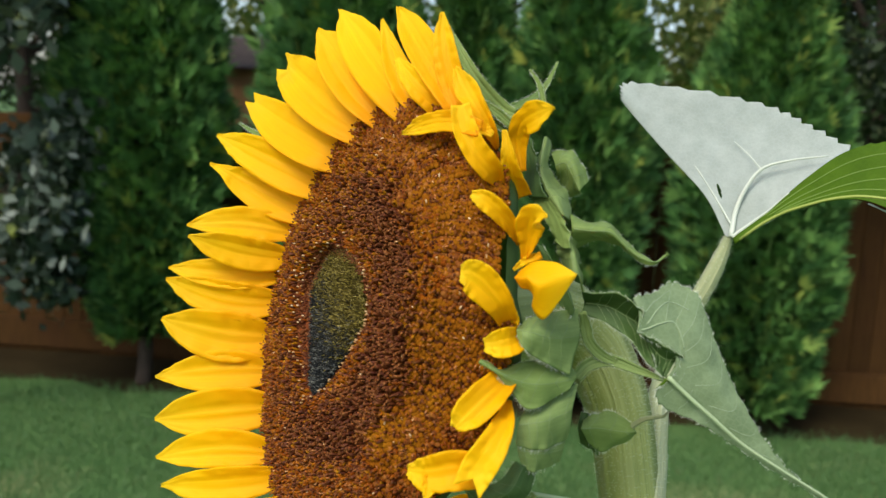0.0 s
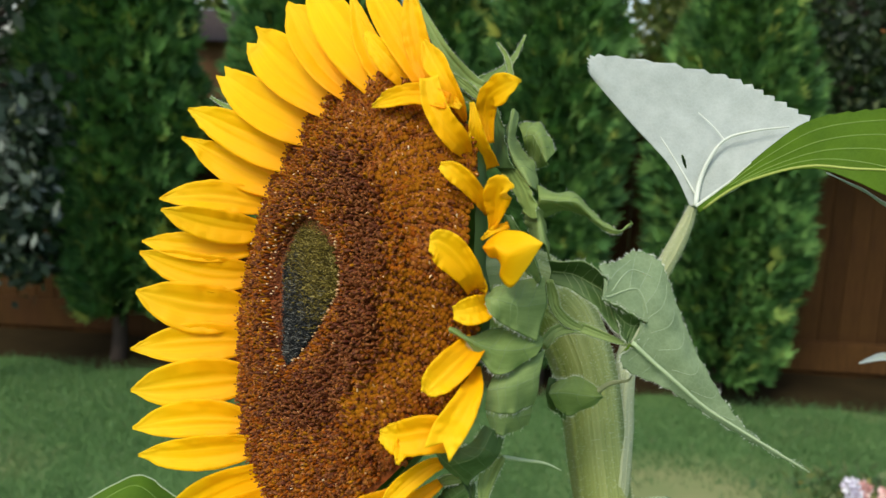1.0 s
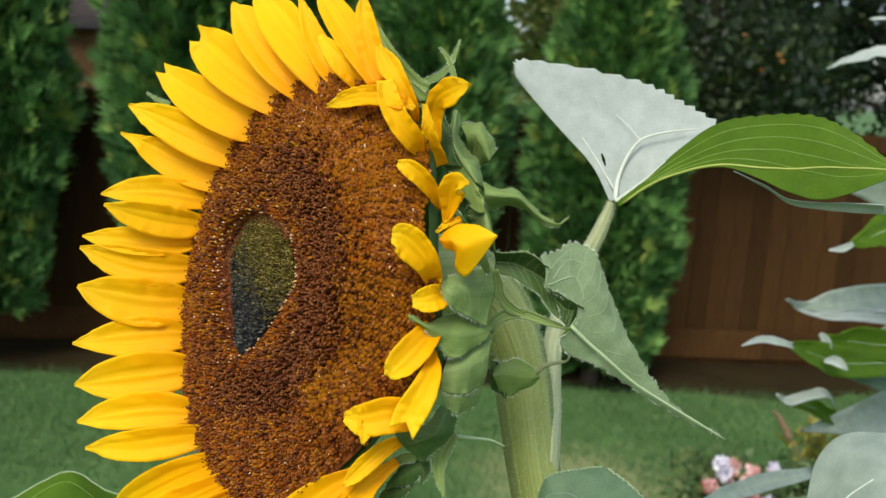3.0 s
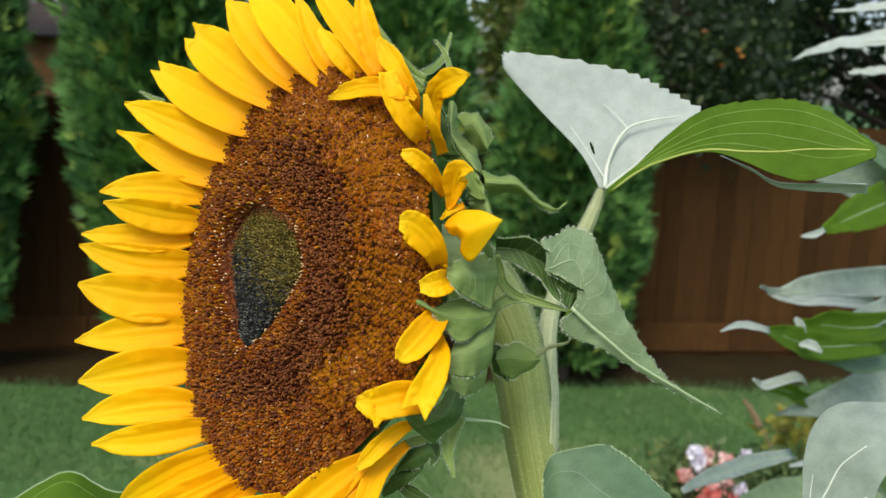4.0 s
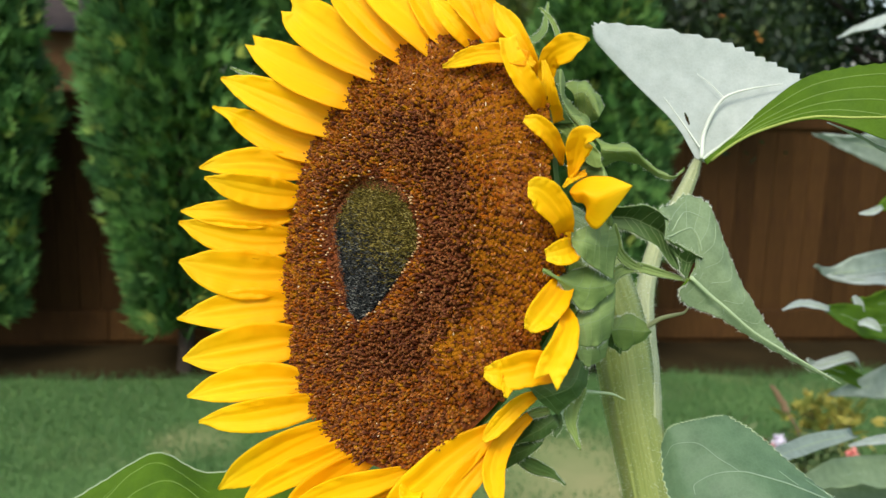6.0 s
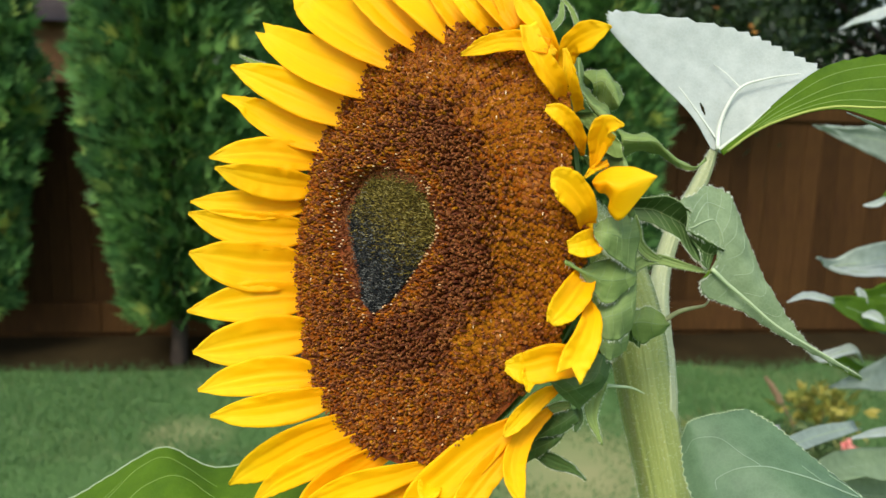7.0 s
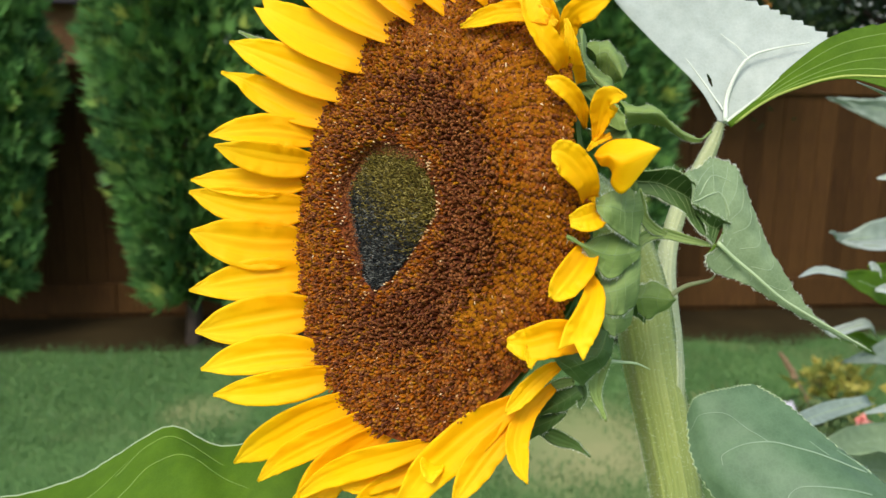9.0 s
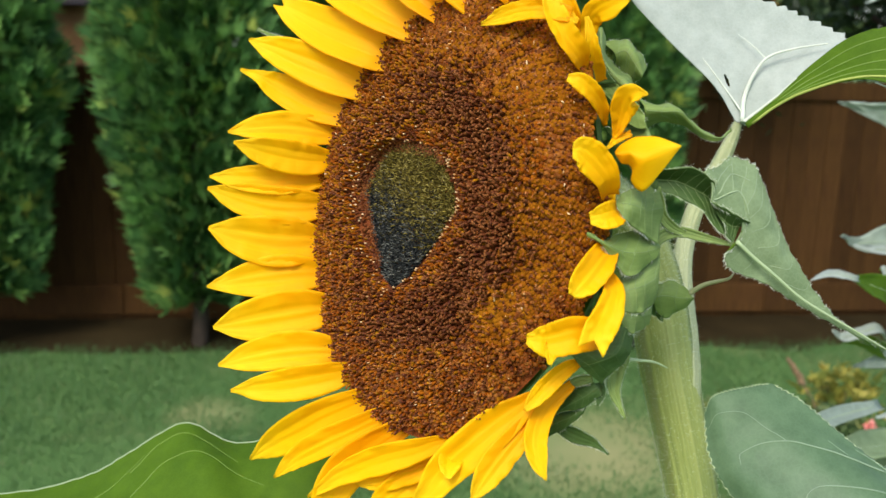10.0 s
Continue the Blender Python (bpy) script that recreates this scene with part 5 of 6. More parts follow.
def bract(spine, widths, twist, cup, mat=None):
    """A hairy green bract behind the petals."""
    global bract_count
    bract_count += 1
    g = blade_grid(spine, widths, (-0.15, -0.95, 0.25), twist, cup, 22, 11, 0.0035 if max(widths) > 0.008 else 0.0008, bract_count, 0.0, 0.0005)
    b = shell("bract", g, [mat or bract_green] * 2, head, "", 0.0008)
    rng = random.Random(bract_count)
    roots, ways = [], []
    for i in range(1, 21):
        for j, o in ((0, 1), (10, 9)):
            for _ in range(5):
                q = rng.random()
                p = g[i, j] * (1 - q) + g[i + 1 if i < 21 else i, j] * q
                roots.append(p)
                ways.append((g[i, j] - g[i, o]) / (np.linalg.norm(g[i, j] - g[i, o]) + 1e-9))
    hairs("hairs", roots, ways, 0.0014, 0.00006, hair_white, b, rng)



def bract_sheet(rows, mat, rip, hair, pairs=0, pleat=0.00008, margin=False):
    """A broad bract stretched over a few ribs."""
    global bract_count
    bract_count += 1
    b = sheet_part("bract", rows, mat, mat, head, nu=46, nv=36, rip=rip, pleat=pleat, wave=0.0015)
    edge_hairs(b, ((0, 1), (-1, -2)), hair, 0.002, bract_count)
    if pairs:
        veined(b, pairs, 0.00014 if margin else 0.00009, vein_dark if mat is bract_dark and hair < 150 else vein_bract, margin=margin, seed=bract_count)


bract([(0.5213, 0.7168, 2.0135), (0.5150, 0.7193, 2.0160), (0.5046, 0.7199, 2.0263), (0.4965, 0.7246, 2.0375), (0.4866, 0.7341, 2.0550)], [0.0046, 0.0072, 0.0062, 0.0047, 0.0005], 0, 0.4)
bract([(0.5186, 0.7249, 2.0162), (0.5257, 0.7335, 2.0192), (0.5324, 0.7470, 2.0243), (0.5371, 0.7637, 2.0312), (0.5414, 0.7789, 2.0411)], [0.0037, 0.0037, 0.0033, 0.0023, 0.0006], 0, 0.4)
bract([(0.5340, 0.7143, 2.0149), (0.5331, 0.7200, 2.0225), (0.5308, 0.7255, 2.0289), (0.5269, 0.7327, 2.0344)], [0.0030, 0.0023, 0.0018, 0.0005], 0, 0.4)
bract([(0.5199, 0.7102, 2.0087), (0.5132, 0.7107, 2.0139), (0.5032, 0.7128, 2.0205)], [0.0035, 0.0040, 0.0010], 0, 0.4)
bract([(0.5200, 0.7122, 2.0057), (0.5148, 0.7134, 2.0084), (0.5103, 0.7133, 2.0108)], [0.0031, 0.0036, 0.0013], 0, 0.4)
bract_sheet([
    [(0.5194, 0.7297, 2.0142), (0.5227, 0.7216, 2.0041), (0.5260, 0.7127, 1.9918), (0.5275, 0.7056, 1.9784)],
    [(0.5229, 0.7247, 2.0131), (0.5266, 0.7162, 2.0031), (0.5298, 0.7074, 1.9910), (0.5317, 0.6999, 1.9779)],
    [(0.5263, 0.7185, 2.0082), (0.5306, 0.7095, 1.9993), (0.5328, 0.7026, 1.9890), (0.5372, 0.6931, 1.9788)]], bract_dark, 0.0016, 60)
bract_sheet([
    [(0.5364, 0.7283, 2.0038), (0.5322, 0.7182, 1.9905), (0.5345, 0.7110, 1.9828), (0.5397, 0.7030, 1.9771), (0.5444, 0.6939, 1.9733)],
    [(0.5359, 0.7200, 2.0038), (0.5338, 0.7060, 1.9910), (0.5367, 0.6980, 1.9832), (0.5405, 0.6900, 1.9782), (0.5442, 0.6820, 1.9726)],
    [(0.5376, 0.7229, 2.0021), (0.5383, 0.7130, 1.9920), (0.5416, 0.7070, 1.9863), (0.5461, 0.6990, 1.9801), (0.5479, 0.6906, 1.9688)]], bract_grey, 0.0024, 160, 3, 0.0, True)
bract_sheet([
    [(0.5388, 0.7246, 1.9965), (0.5469, 0.7170, 1.9983), (0.5524, 0.7102, 1.9933), (0.5551, 0.7060, 1.9857)],
    [(0.5411, 0.7096, 1.9915), (0.5454, 0.7069, 1.9931), (0.5487, 0.7032, 1.9890), (0.5514, 0.6993, 1.9820)],
    [(0.5426, 0.7155, 1.9853), (0.5443, 0.7139, 1.9811), (0.5472, 0.7113, 1.9782), (0.5531, 0.7065, 1.9800)]], bract_green, 0.0022, 260, 4, 0.0, True)
bract_sheet([
    [(0.5293, 0.7066, 1.9784), (0.5332, 0.6999, 1.9742), (0.5378, 0.6915, 1.9680), (0.5421, 0.6832, 1.9608)],
    [(0.5341, 0.7006, 1.9792), (0.5384, 0.6930, 1.9740), (0.5424, 0.6854, 1.9678), (0.5451, 0.6787, 1.9592)],
    [(0.5389, 0.6940, 1.9783), (0.5431, 0.6865, 1.9730), (0.5462, 0.6803, 1.9674), (0.5477, 0.6755, 1.9598)]], bract_green, 0.0018, 60)
bract_sheet([
    [(0.5476, 0.6906, 1.9728), (0.5569, 0.6892, 1.9698), (0.5648, 0.6905, 1.9692), (0.5706, 0.6874, 1.9633), (0.5772, 0.6836, 1.9585), (0.5833, 0.6792, 1.9566), (0.5878, 0.6787, 1.9599)],
    [(0.5479, 0.6814, 1.9674), (0.5560, 0.6810, 1.9672), (0.5639, 0.6805, 1.9668), (0.5698, 0.6813, 1.9622), (0.5764, 0.6808, 1.9574), (0.5831, 0.6775, 1.9560), (0.5878, 0.6787, 1.9599)],
    [(0.5482, 0.6909, 1.9575), (0.5563, 0.6917, 1.9609), (0.5653, 0.6901, 1.9612), (0.5709, 0.6872, 1.9595), (0.5765, 0.6834, 1.9553), (0.5833, 0.6784, 1.9546), (0.5880, 0.6784, 1.9597)]], bract_green, 0.0020, 260, 5, 0.0, True)
bract_sheet([
    [(0.5413, 0.6986, 1.9630), (0.5428, 0.6942, 1.9567), (0.5448, 0.6892, 1.9502)],
    [(0.5454, 0.6841, 1.9657), (0.5479, 0.6785, 1.9594), (0.5500, 0.6720, 1.9498)],
    [(0.5504, 0.6907, 1.9646), (0.5519, 0.6850, 1.9550), (0.5540, 0.6769, 1.9408)]], bract_grey, 0.0014, 90, 3)
bract_sheet([
    [(0.5328, 0.6914, 1.9590), (0.5375, 0.6847, 1.9578), (0.5413, 0.6776, 1.9519), (0.5460, 0.6684, 1.9443)],
    [(0.5368, 0.6830, 1.9507), (0.5426, 0.6743, 1.9478), (0.5471, 0.6667, 1.9436), (0.5495, 0.6614, 1.9378)],
    [(0.5407, 0.6740, 1.9405), (0.5430, 0.6699, 1.9379), (0.5464, 0.6646, 1.9357), (0.5490, 0.6607, 1.9344)]], bract_dark, 0.0016, 60)
bract_sheet([
    [(0.5274, 0.6480, 1.9306), (0.5329, 0.6530, 1.9346), (0.5417, 0.6600, 1.9358), (0.5517, 0.6680, 1.9361)],
    [(0.5271, 0.6465, 1.9305), (0.5323, 0.6440, 1.9303), (0.5410, 0.6500, 1.9276), (0.5527, 0.6620, 1.9263)],
    [(0.5274, 0.6465, 1.9301), (0.5305, 0.6430, 1.9243), (0.5376, 0.6470, 1.9187), (0.5487, 0.6560, 1.9114)]], bract_grey, 0.0022, 160, 5, 0.0, True)
bract_sheet([
    [(0.5134, 0.6405, 1.9190), (0.5227, 0.6450, 1.9152), (0.5336, 0.6530, 1.9167), (0.5412, 0.6580, 1.9157), (0.5529, 0.6660, 1.9094)],
    [(0.5132, 0.6390, 1.9191), (0.5219, 0.6400, 1.9146), (0.5322, 0.6440, 1.9104), (0.5406, 0.6490, 1.9091), (0.5520, 0.6600, 1.9086)],
    [(0.5135, 0.6395, 1.9188), (0.5209, 0.6400, 1.9135), (0.5272, 0.6415, 1.9063), (0.5342, 0.6440, 1.8999), (0.5494, 0.6560, 1.9052)]], bract_green, 0.0022, 180, 5, 0.0, True)
bract_sheet([
    [(0.5323, 0.6500, 1.8973), (0.5412, 0.6550, 1.9005), (0.5535, 0.6640, 1.9054)],
    [(0.5299, 0.6435, 1.8930), (0.5397, 0.6465, 1.8942), (0.5515, 0.6570, 1.8966)],
    [(0.5295, 0.6420, 1.8854), (0.5386, 0.6440, 1.8835), (0.5501, 0.6560, 1.8841)]], bract_grey, 0.0022, 140, 4, 0.0, True)
bract_sheet([
    [(0.5309, 0.6450, 1.8876), (0.5372, 0.6480, 1.8871), (0.5499, 0.6580, 1.8858)],
    [(0.5302, 0.6410, 1.8838), (0.5376, 0.6440, 1.8819), (0.5485, 0.6550, 1.8801)],
    [(0.5320, 0.6410, 1.8783), (0.5370, 0.6430, 1.8746), (0.5471, 0.6550, 1.8753)]], bract_grey, 0.0020, 110, 3, 0.0, True)
bract_sheet([
    [(0.5298, 0.6410, 1.8792), (0.5226, 0.6370, 1.8709), (0.5136, 0.6370, 1.8708), (0.5105, 0.6410, 1.8657)],
    [(0.5330, 0.6400, 1.8778), (0.5277, 0.6340, 1.8689), (0.5193, 0.6340, 1.8649), (0.5139, 0.6380, 1.8613)],
    [(0.5381, 0.6450, 1.8739), (0.5348, 0.6410, 1.8646), (0.5277, 0.6380, 1.8594), (0.5241, 0.6400, 1.8525)]], bract_dark, 0.0022, 140, 4, 0.0, True)
bract([(0.5370, 0.6520, 1.8623), (0.5329, 0.6500, 1.8552), (0.5310, 0.6450, 1.8483), (0.5319, 0.6390, 1.8433), (0.5332, 0.6340, 1.8393)], [0.0059, 0.0075, 0.0052, 0.0025, 0.0004], 0, 0.4)
bract([(0.5234, 0.6480, 1.8499), (0.5249, 0.6460, 1.8463), (0.5235, 0.6430, 1.8418)], [0.0079, 0.0052, 0.0007], 0, 0.4, bract_dark)
bract_sheet([
    [(0.5217, 0.6470, 1.8519), (0.5174, 0.6510, 1.8480), (0.5124, 0.6540, 1.8415), (0.5083, 0.6580, 1.8319)],
    [(0.5233, 0.6440, 1.8498), (0.5180, 0.6460, 1.8447), (0.5133, 0.6500, 1.8396), (0.5082, 0.6570, 1.8323)],
    [(0.5252, 0.6430, 1.8471), (0.5200, 0.6460, 1.8406), (0.5149, 0.6510, 1.8368), (0.5083, 0.6570, 1.8322)]], bract_dark, 0.0018, 110, 4, 0.0, True)
bract_sheet([
    [(0.5214, 0.6530, 1.8381), (0.5149, 0.6560, 1.8343), (0.5086, 0.6600, 1.8302), (0.5036, 0.6650, 1.8209)],
    [(0.5203, 0.6500, 1.8374), (0.5148, 0.6530, 1.8324), (0.5087, 0.6580, 1.8271), (0.5033, 0.6640, 1.8190)],
    [(0.5195, 0.6500, 1.8354), (0.5149, 0.6530, 1.8292), (0.5096, 0.6590, 1.8220), (0.5034, 0.6650, 1.8157)]], bract_dark, 0.0018, 90, 4, 0.0, True)
bract([(0.5111, 0.6600, 1.8243), (0.5171, 0.6520, 1.8239), (0.5221, 0.6440, 1.8245), (0.5248, 0.6380, 1.8241), (0.5271, 0.6340, 1.8229)], [0.0039, 0.0068, 0.0046, 0.0020, 0.0004], 0, 0.5, bract_dark)
bract([(0.5211, 0.6450, 1.8535), (0.5150, 0.6490, 1.8506), (0.5085, 0.6530, 1.8454)], [0.0033, 0.0042, 0.0012], 0, 0.4, bract_grey)
bract_sheet([
    [(0.5594, 0.6880, 1.8823), (0.5672, 0.6910, 1.8852), (0.5738, 0.6940, 1.8843), (0.5843, 0.6970, 1.8754)],
    [(0.5582, 0.6800, 1.8806), (0.5659, 0.6847, 1.8797), (0.5745, 0.6893, 1.8771), (0.5834, 0.6940, 1.8760)],
    [(0.5617, 0.6860, 1.8724), (0.5678, 0.6897, 1.8676), (0.5748, 0.6933, 1.8688), (0.5844, 0.6970, 1.8747)]], bract_green, 0.0020, 200, 3, 0.0, True)
bract_sheet([
    [(0.5583, 0.6900, 1.8850), (0.5641, 0.6900, 1.8835), (0.5688, 0.6900, 1.8776)],
    [(0.5573, 0.6880, 1.8782), (0.5626, 0.6880, 1.8753), (0.5672, 0.6880, 1.8717)],
    [(0.5590, 0.6900, 1.8703), (0.5629, 0.6900, 1.8682), (0.5671, 0.6900, 1.8657)]], bract_dark, 0.0018, 80)
bract([(0.5533, 0.6760, 1.9038), (0.5590, 0.6780, 1.9100), (0.5686, 0.6800, 1.9118), (0.5788, 0.6760, 1.9099), (0.5913, 0.6680, 1.9079)], [0.0049, 0.0054, 0.0049, 0.0038, 0.0008], 0, 0.5, bract_grey)
bract([(0.5545, 0.6760, 1.9332), (0.5565, 0.6780, 1.9260), (0.5584, 0.6780, 1.9200), (0.5640, 0.6790, 1.9142), (0.5706, 0.6800, 1.9112)], [0.0027, 0.0049, 0.0043, 0.0044, 0.0022], 0, 0.5, bract_grey)
# the rolled base of the drooping leaf
bract_sheet([
    [(0.5536, 0.6760, 1.9405), (0.5634, 0.6720, 1.9426), (0.5727, 0.6680, 1.9409), (0.5781, 0.6680, 1.9361), (0.5767, 0.6680, 1.9286)],
    [(0.5553, 0.6820, 1.9357), (0.5653, 0.6800, 1.9356), (0.5738, 0.6780, 1.9322), (0.5799, 0.6770, 1.9285), (0.5857, 0.6760, 1.9205)],
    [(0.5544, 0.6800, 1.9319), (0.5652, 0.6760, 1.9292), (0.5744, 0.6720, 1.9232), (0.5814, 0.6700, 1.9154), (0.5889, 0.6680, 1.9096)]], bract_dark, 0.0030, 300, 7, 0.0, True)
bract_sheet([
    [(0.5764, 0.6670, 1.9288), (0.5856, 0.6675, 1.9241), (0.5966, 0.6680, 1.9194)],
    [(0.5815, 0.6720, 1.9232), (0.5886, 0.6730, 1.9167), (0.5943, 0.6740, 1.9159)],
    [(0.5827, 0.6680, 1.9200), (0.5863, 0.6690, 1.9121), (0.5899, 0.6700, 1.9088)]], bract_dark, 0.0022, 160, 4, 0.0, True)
bract([(0.3804, 0.7994, 1.9951), (0.3725, 0.8076, 1.997), (0.3635, 0.8155, 2.0006)], [0.0026, 0.0020, 0.0007], 0, 0.3)


def stalk(name, points, radii, parent, label, hair, seed, nu=60, mat=None):
    v, f, uv = tube(points, radii, 20, nu, 0.05, seed, 0.02)
    ob = under(name, mesh_of(name, v, f, mat or stem_green, None, uv), parent, label)
    rng = random.Random(seed)
    c = curve_through(points, 400)
    r = curve_through([(x, 0, 0) for x in radii], 400)[:, 0]
    roots, ways = [], []
    seen = [i for i in range(398) if c[i][2] > 1.66]
    for _ in range(hair):
        i = rng.choice(seen)
        d = np.cross(c[i + 1] - c[i], [rng.gauss(0, 1) for _ in range(3)])
        d /= np.linalg.norm(d) + 1e-9
        roots.append(c[i] + d * r[i] * 0.97)
        ways.append(d)
    hairs("hairs", roots, ways, 0.0024 if nu > 100 else 0.0020, 0.00008, hair_white, ob, rng)
    return ob


stalk("stem", STEM, [0.030, 0.026, 0.022, 0.0185, 0.0172, 0.0162, 0.0152, 0.0146, 0.0142, 0.014, 0.0145, 0.015, 0.017, 0.018], sunflower, "thick ribbed hairy green stem", 9000, 51, 160)
stalk("petiole", PETIOLE, [0.004, 0.0060, 0.0066, 0.0068, 0.0063, 0.0058, 0.0055, 0.0053, 0.0050, 0.0044, 0.0022], sunflower, "hairy pale green leaf stalk", 1300, 52, 60, stalk_pale)
pale_leaf = sheet_part("leaf", [
    [(0.6351, 0.7822, 1.9556), (0.6249, 0.7937, 1.9752), (0.6065, 0.8056, 1.9945), (0.5837, 0.8179, 2.0188)],
    [(0.6356, 0.7820, 1.9554), (0.6295, 0.7932, 1.9775), (0.6152, 0.8065, 2.0011), (0.5797, 0.8190, 2.0264)],
    [(0.6361, 0.7818, 1.9553), (0.6340, 0.7927, 1.9798), (0.6238, 0.8074, 2.0077), (0.5873, 0.8213, 2.0338)],
    [(0.6373, 0.7813, 1.9550), (0.6447, 0.7897, 1.9802), (0.6488, 0.7994, 2.0024), (0.6493, 0.8083, 2.0259)],
    [(0.6385, 0.7808, 1.9544), (0.6547, 0.7823, 1.9752), (0.6667, 0.7864, 1.9925), (0.6759, 0.7911, 2.0141)],
    [(0.6390, 0.7783, 1.9537), (0.6569, 0.7743, 1.9672), (0.6756, 0.7712, 1.9835), (0.6963, 0.7681, 2.0002)]], leaf_top, leaf_pale, sunflower, teeth=(False, False, False, True), saw=0.0022, hole=(0.312, 0.31, 4.2, 3.2), label="broad leaf folded upward, pale grey-green underside with a small hole")
green_half = sheet_part("leaf_half", [
    [(0.6373, 0.776, 1.9559), (0.6515, 0.7703, 1.9704), (0.6652, 0.764, 1.9868), (0.6824, 0.7527, 2.0041), (0.7024, 0.7353, 2.0107), (0.7188, 0.7163, 2.012), (0.7319, 0.7008, 2.0051), (0.746, 0.6835, 1.9906)],
    [(0.6372, 0.7738, 1.9548), (0.6523, 0.7655, 1.9688), (0.6685, 0.7556, 1.9815), (0.6855, 0.7421, 1.9918), (0.7029, 0.7247, 1.9958), (0.7167, 0.7082, 1.9937), (0.7293, 0.694, 1.9903), (0.7438, 0.6801, 1.9888)],
    [(0.6381, 0.7722, 1.9533), (0.6526, 0.7621, 1.9684), (0.6667, 0.7507, 1.9768), (0.6822, 0.7367, 1.9819), (0.6957, 0.7225, 1.9785), (0.7071, 0.7086, 1.9733), (0.7205, 0.6953, 1.9723), (0.7428, 0.6782, 1.9861)]], leaf_pale, leaf_top, pale_leaf, teeth=(True, False, False, False), tooth_from=0.45, label="sunlit bright green half of the leaf")
sheet_part("leaf_half", [
    [(0.6868, 0.7331, 1.981), (0.7003, 0.7243, 1.9749), (0.7138, 0.7136, 1.9689), (0.7445, 0.6861, 1.9724)],
    [(0.6881, 0.7336, 1.9807), (0.7018, 0.7256, 1.974), (0.7161, 0.7156, 1.9676), (0.747, 0.6891, 1.9699)],
    [(0.6896, 0.7339, 1.9801), (0.7039, 0.7267, 1.9724), (0.7179, 0.7166, 1.9654), (0.7489, 0.6912, 1.9669)]], leaf_pale, leaf_pale, pale_leaf)
spear = sheet_part("leaf", [
    [(0.5744, 0.6720, 1.9413), (0.5838, 0.6781, 1.9432), (0.5911, 0.6827, 1.9470), (0.6015, 0.6810, 1.9435), (0.6053, 0.6791, 1.9366), (0.6106, 0.6769, 1.9237), (0.6201, 0.6740, 1.9047), (0.6328, 0.6707, 1.8851), (0.6469, 0.6687, 1.8701), (0.6708, 0.6670, 1.8572)],
    [(0.5768, 0.6680, 1.9356), (0.5840, 0.6713, 1.9369), (0.5907, 0.6738, 1.9358), (0.5974, 0.6727, 1.9295), (0.6021, 0.6716, 1.9206), (0.6080, 0.6704, 1.9084), (0.6182, 0.6697, 1.8932), (0.6305, 0.6691, 1.8804), (0.6461, 0.6681, 1.8697), (0.6708, 0.6670, 1.8569)],
    [(0.5762, 0.6670, 1.9282), (0.5854, 0.6687, 1.9236), (0.5950, 0.6698, 1.9182), (0.5919, 0.6687, 1.9094), (0.5866, 0.6682, 1.9034), (0.5906, 0.6688, 1.8963), (0.6075, 0.6690, 1.8897), (0.6239, 0.6690, 1.8800), (0.6456, 0.6681, 1.8685), (0.6712, 0.6670, 1.8566)]], leaf_top, leaf_mid, sunflower, teeth=(True, True, False, False), rip=0.0030, saw=0.0010, end_free=0, label="narrow hairy leaf drooping to a long point")
low_leaf = sheet_part("leaf", [
    [(0.6115, 0.6617, 1.8435), (0.6219, 0.6518, 1.8383), (0.6339, 0.6406, 1.8283), (0.6522, 0.6224, 1.8149), (0.6675, 0.604, 1.8016)],
    [(0.5979, 0.6625, 1.841), (0.6031, 0.6432, 1.8296), (0.6187, 0.6222, 1.8189), (0.6387, 0.6033, 1.8071), (0.6578, 0.5911, 1.7916)],
    [(0.5852, 0.6641, 1.837), (0.589, 0.6416, 1.8171), (0.5988, 0.6229, 1.8046), (0.6168, 0.6057, 1.7924), (0.6395, 0.5911, 1.7822)],
    [(0.5815, 0.6642, 1.8281), (0.5803, 0.6507, 1.8131), (0.5872, 0.6377, 1.7985), (0.6018, 0.618, 1.7776), (0.6214, 0.5995, 1.7671)]], leaf_blue, leaf_blue, sunflower, teeth=(True, True, True, False), saw=0.0014, label="blue-green leaf with fine pale veins beside the stem")
side_leaf = sheet_part("leaf", [
    [(0.6933, 0.6223, 1.8224), (0.6973, 0.6331, 1.8454), (0.7035, 0.6393, 1.8612), (0.715, 0.6396, 1.8719), (0.7339, 0.6307, 1.8765)],
    [(0.7005, 0.611, 1.8223), (0.704, 0.6167, 1.8441), (0.7091, 0.6188, 1.8567), (0.7189, 0.6189, 1.8673), (0.7351, 0.615, 1.8713)],
    [(0.709, 0.5988, 1.8229), (0.7125, 0.6001, 1.8434), (0.7161, 0.5997, 1.854), (0.7234, 0.6002, 1.8615), (0.7371, 0.5976, 1.8649)]], leaf_grey, leaf_grey, sunflower, label="large blue-green leaf with pale veins")
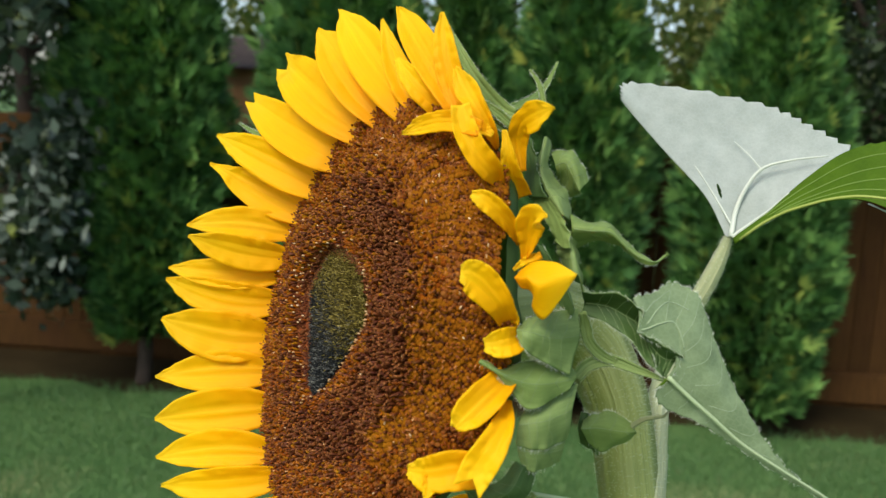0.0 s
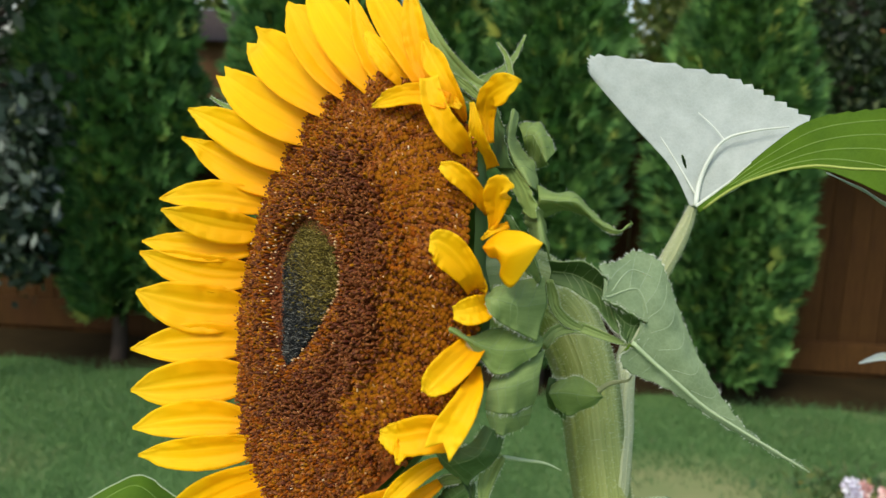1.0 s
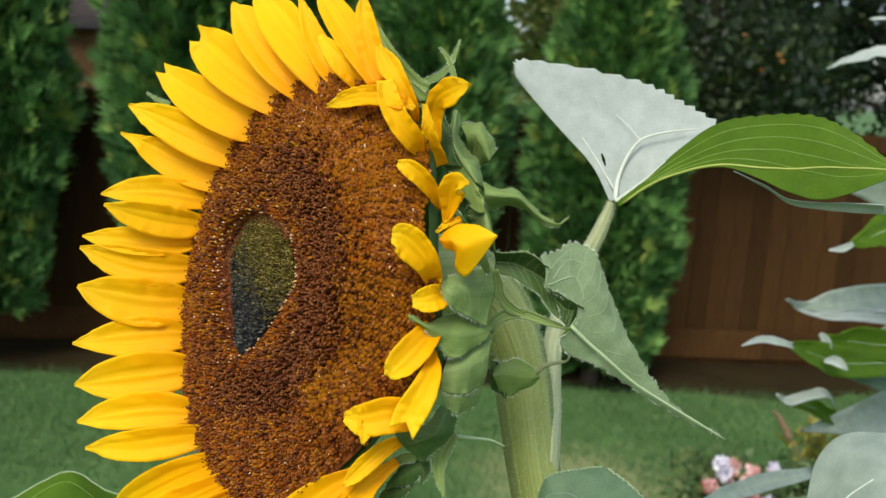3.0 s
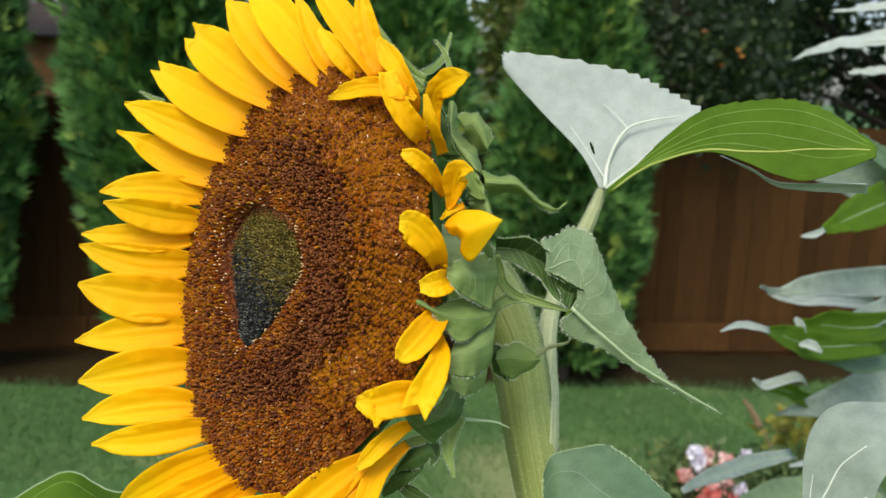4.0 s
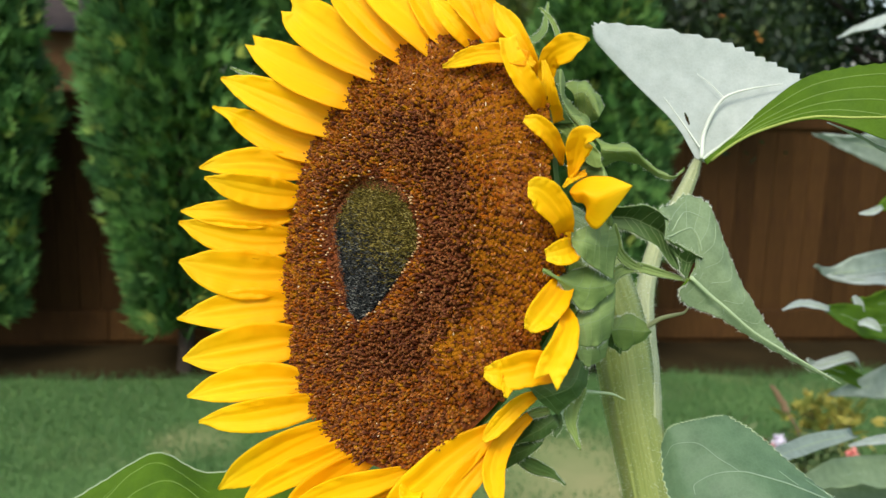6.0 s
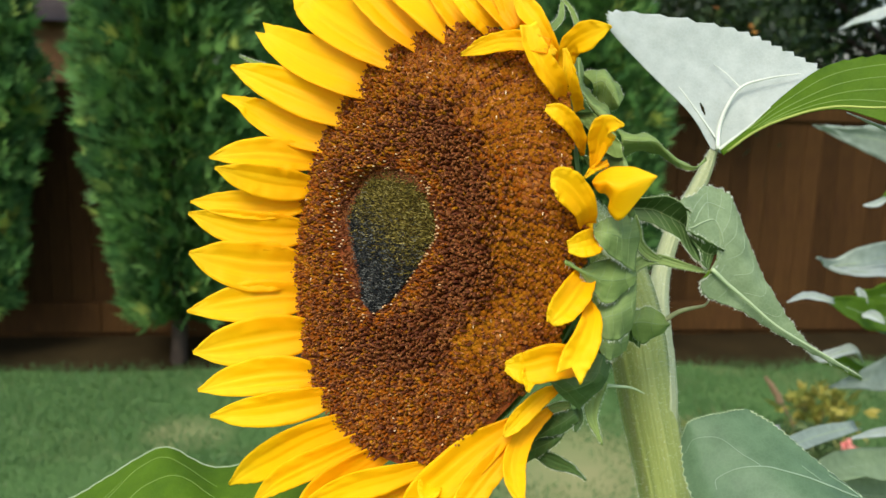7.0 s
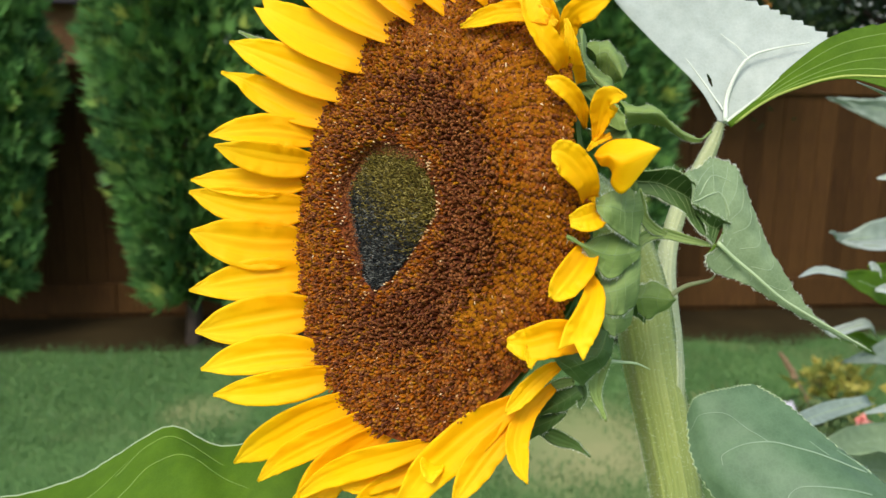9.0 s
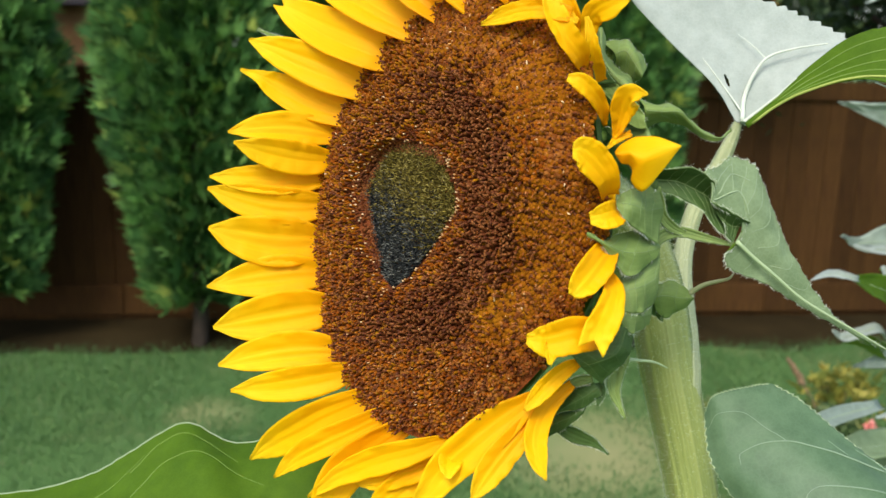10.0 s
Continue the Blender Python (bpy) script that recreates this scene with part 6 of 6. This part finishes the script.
left_leaf = sheet_part("leaf", [
    [(0.1661, 0.8, 1.7229), (0.2181, 0.8152, 1.7201), (0.2541, 0.8195, 1.7272), (0.277, 0.8259, 1.7386), (0.2966, 0.8303, 1.75), (0.3148, 0.8312, 1.756), (0.3421, 0.8209, 1.7472), (0.3689, 0.8151, 1.7514), (0.4112, 0.8004, 1.762)],
    [(0.1785, 0.7765, 1.714), (0.2302, 0.7878, 1.7161), (0.2647, 0.7917, 1.7234), (0.2909, 0.794, 1.7359), (0.3104, 0.7971, 1.7446), (0.3287, 0.7974, 1.7494), (0.3507, 0.7926, 1.7437), (0.3779, 0.7864, 1.7476), (0.4148, 0.7812, 1.7561)],
    [(0.1909, 0.756, 1.691), (0.2417, 0.7588, 1.7006), (0.279, 0.7586, 1.7096), (0.3039, 0.7604, 1.7215), (0.3264, 0.7579, 1.7289), (0.3453, 0.7573, 1.732), (0.367, 0.7584, 1.7287), (0.3893, 0.7574, 1.7336), (0.4181, 0.7578, 1.7429)]], leaf_pale, leaf_top, sunflower, teeth=(True, False, False, False), label="wide green leaf with a wavy pale edge under the flower")
tube_part("bract_tip", [(0.5806, 0.6983, 1.8756), (0.5855, 0.6901, 1.8833), (0.5894, 0.6812, 1.8878), (0.5915, 0.6746, 1.8907), (0.5925, 0.6718, 1.8937)], 0.0014, 0.0004, stalk_pale, head)
tube_part("bract_tip", [(0.5383, 0.6666, 1.8549), (0.5486, 0.6688, 1.8532), (0.5576, 0.6711, 1.8514), (0.5651, 0.673, 1.8477)], 0.0011, 0.0003, vein_soft, head)
tube_part("vein", [(0.6369, 0.7778, 1.956), (0.6396, 0.7847, 1.9688), (0.6444, 0.7857, 1.9821), (0.6517, 0.7852, 1.9921), (0.6649, 0.7807, 1.9972), (0.6798, 0.7729, 2.0003)], 0.0015, 0.0003, vein_white, pale_leaf)
tube_part("vein", [(0.6373, 0.7818, 1.9616), (0.6309, 0.7904, 1.9732), (0.6218, 0.7995, 1.9876), (0.6118, 0.8072, 2.0007)], 0.0006, 0.0002, vein_white, pale_leaf)
tube_part("vein", [(0.6511, 0.7854, 1.9908), (0.6452, 0.7921, 1.9984), (0.6389, 0.7999, 2.0048)], 0.0004, 0.0002, vein_white, pale_leaf)
tube_part("vein", [(0.5905, 0.6670, 1.9101), (0.5988, 0.6670, 1.9029), (0.6088, 0.6660, 1.8951), (0.6223, 0.6660, 1.8843), (0.6359, 0.6660, 1.8762), (0.6506, 0.6650, 1.8683), (0.6698, 0.6650, 1.8576)], 0.0010, 0.0004, vein_soft, spear)

for r in (0.16, 0.36, 0.56, 0.75):
    vein_on(green_half, [(0.10 + 0.1 * r, r * 0.9), (0.35, r + 0.03), (0.6, r), (0.8, r * 0.93), (0.97, r * 0.9)], 0.0003, 0.00015, vein_leaf)
vein_on(green_half, [(0.02, 0.97), (0.4, 0.95), (0.62, 0.8), (0.8, 0.6), (0.98, 0.5)], 0.0008, 0.0004, vein_yellow)
vein_on(green_half, [(0.0, 0.02), (0.08, 0.02), (0.16, 0.02), (0.24, 0.02)], 0.0012, 0.0003, vein_white)
for k in range(9):
    q = 0.16 + 0.075 * k
    vein_on(spear, [(q, 0.66), (q + 0.04, 0.45), (q + 0.06, 0.25), (q + 0.065, 0.06)], 0.00015, 0.00008, vein_pale)
    vein_on(spear, [(q + 0.16, 0.70), (q + 0.19, 0.82), (q + 0.20, 0.94)], 0.00014, 0.00008, vein_pale)
vein_on(spear, [(0.02, 0.9), (0.12, 0.72), (0.24, 0.62), (0.36, 0.66)], 0.0004, 0.0003, vein_pale)
vein_on(spear, [(0.05, 0.75), (0.12, 0.5), (0.2, 0.36), (0.32, 0.28)], 0.0003, 0.0002, vein_pale)
vein_on(spear, [(0.04, 0.5), (0.1, 0.3), (0.16, 0.2), (0.22, 0.14)], 0.0002, 0.0001, vein_pale)
vein_on(low_leaf, [(0.71, 0.03), (0.59, 0.12), (0.51, 0.17), (0.42, 0.24), (0.34, 0.32), (0.27, 0.47), (0.25, 0.63), (0.29, 0.68)], 0.00045, 0.00015, vein_blue)
vein_on(low_leaf, [(0.56, 0.12), (0.53, 0.12), (0.47, 0.12)], 0.0002, 0.0001, vein_blue)
vein_on(low_leaf, [(0.73, 0.01), (0.66, 0.01), (0.59, 0.03)], 0.0003, 0.00015, vein_blue)
vein_on(low_leaf, [(0.73, 0.19), (0.63, 0.29), (0.54, 0.41), (0.53, 0.49), (0.56, 0.55)], 0.00035, 0.00015, vein_blue)
vein_on(low_leaf, [(0.34, 0.32), (0.27, 0.34), (0.12, 0.44), (0.07, 0.71), (0.10, 0.95)], 0.00018, 0.00008, vein_blue)
vein_on(low_leaf, [(0.0, 0.02), (0.0, 0.35), (0.0, 0.7), (0.0, 0.98)], 0.00035, 0.00035, vein_soft, 0.0)
vein_on(low_leaf, [(0.02, 0.0), (0.3, 0.0), (0.6, 0.0), (0.9, 0.0)], 0.0004, 0.0003, vein_soft, 0.0)
vein_on(low_leaf, [(0.02, 1.0), (0.3, 1.0), (0.6, 1.0), (0.9, 1.0)], 0.0004, 0.0003, vein_soft, 0.0)
vein_on(side_leaf, [(0.02, 0.20), (0.07, 0.25), (0.2, 0.42), (0.37, 0.51), (0.63, 0.64)], 0.0006, 0.0003, vein_white)
vein_on(side_leaf, [(0.02, 0.15), (0.08, 0.14), (0.15, 0.15), (0.22, 0.17)], 0.0003, 0.00015, vein_white)
vein_on(side_leaf, [(0.05, 0.55), (0.14, 0.71), (0.19, 0.81), (0.24, 0.92)], 0.0004, 0.0002, vein_white)
vein_on(left_leaf, [(0.36, 0.34), (0.46, 0.18), (0.55, 0.14), (0.63, 0.2), (0.75, 0.42)], 0.00025, 0.0001, vein_leaf)
vein_on(left_leaf, [(0.34, 0.62), (0.46, 0.45), (0.58, 0.42), (0.68, 0.52), (0.8, 0.7)], 0.00025, 0.0001, vein_leaf)
vein_on(left_leaf, [(0.2, 0.5), (0.3, 0.38), (0.42, 0.2)], 0.00025, 0.0001, vein_leaf)
vein_on(left_leaf, [(0.02, 0.0), (0.25, 0.0), (0.5, 0.0), (0.75, 0.0), (0.95, 0.0)], 0.0005, 0.0004, vein_pale)
edge_hairs(spear, ((0, 1), (-1, -2)), 900, 0.0016, 61)
edge_hairs(left_leaf, ((0, 1),), 300, 0.0012, 62)
edge_hairs(low_leaf, ((0, 1), (-1, -2)), 300, 0.001, 63)
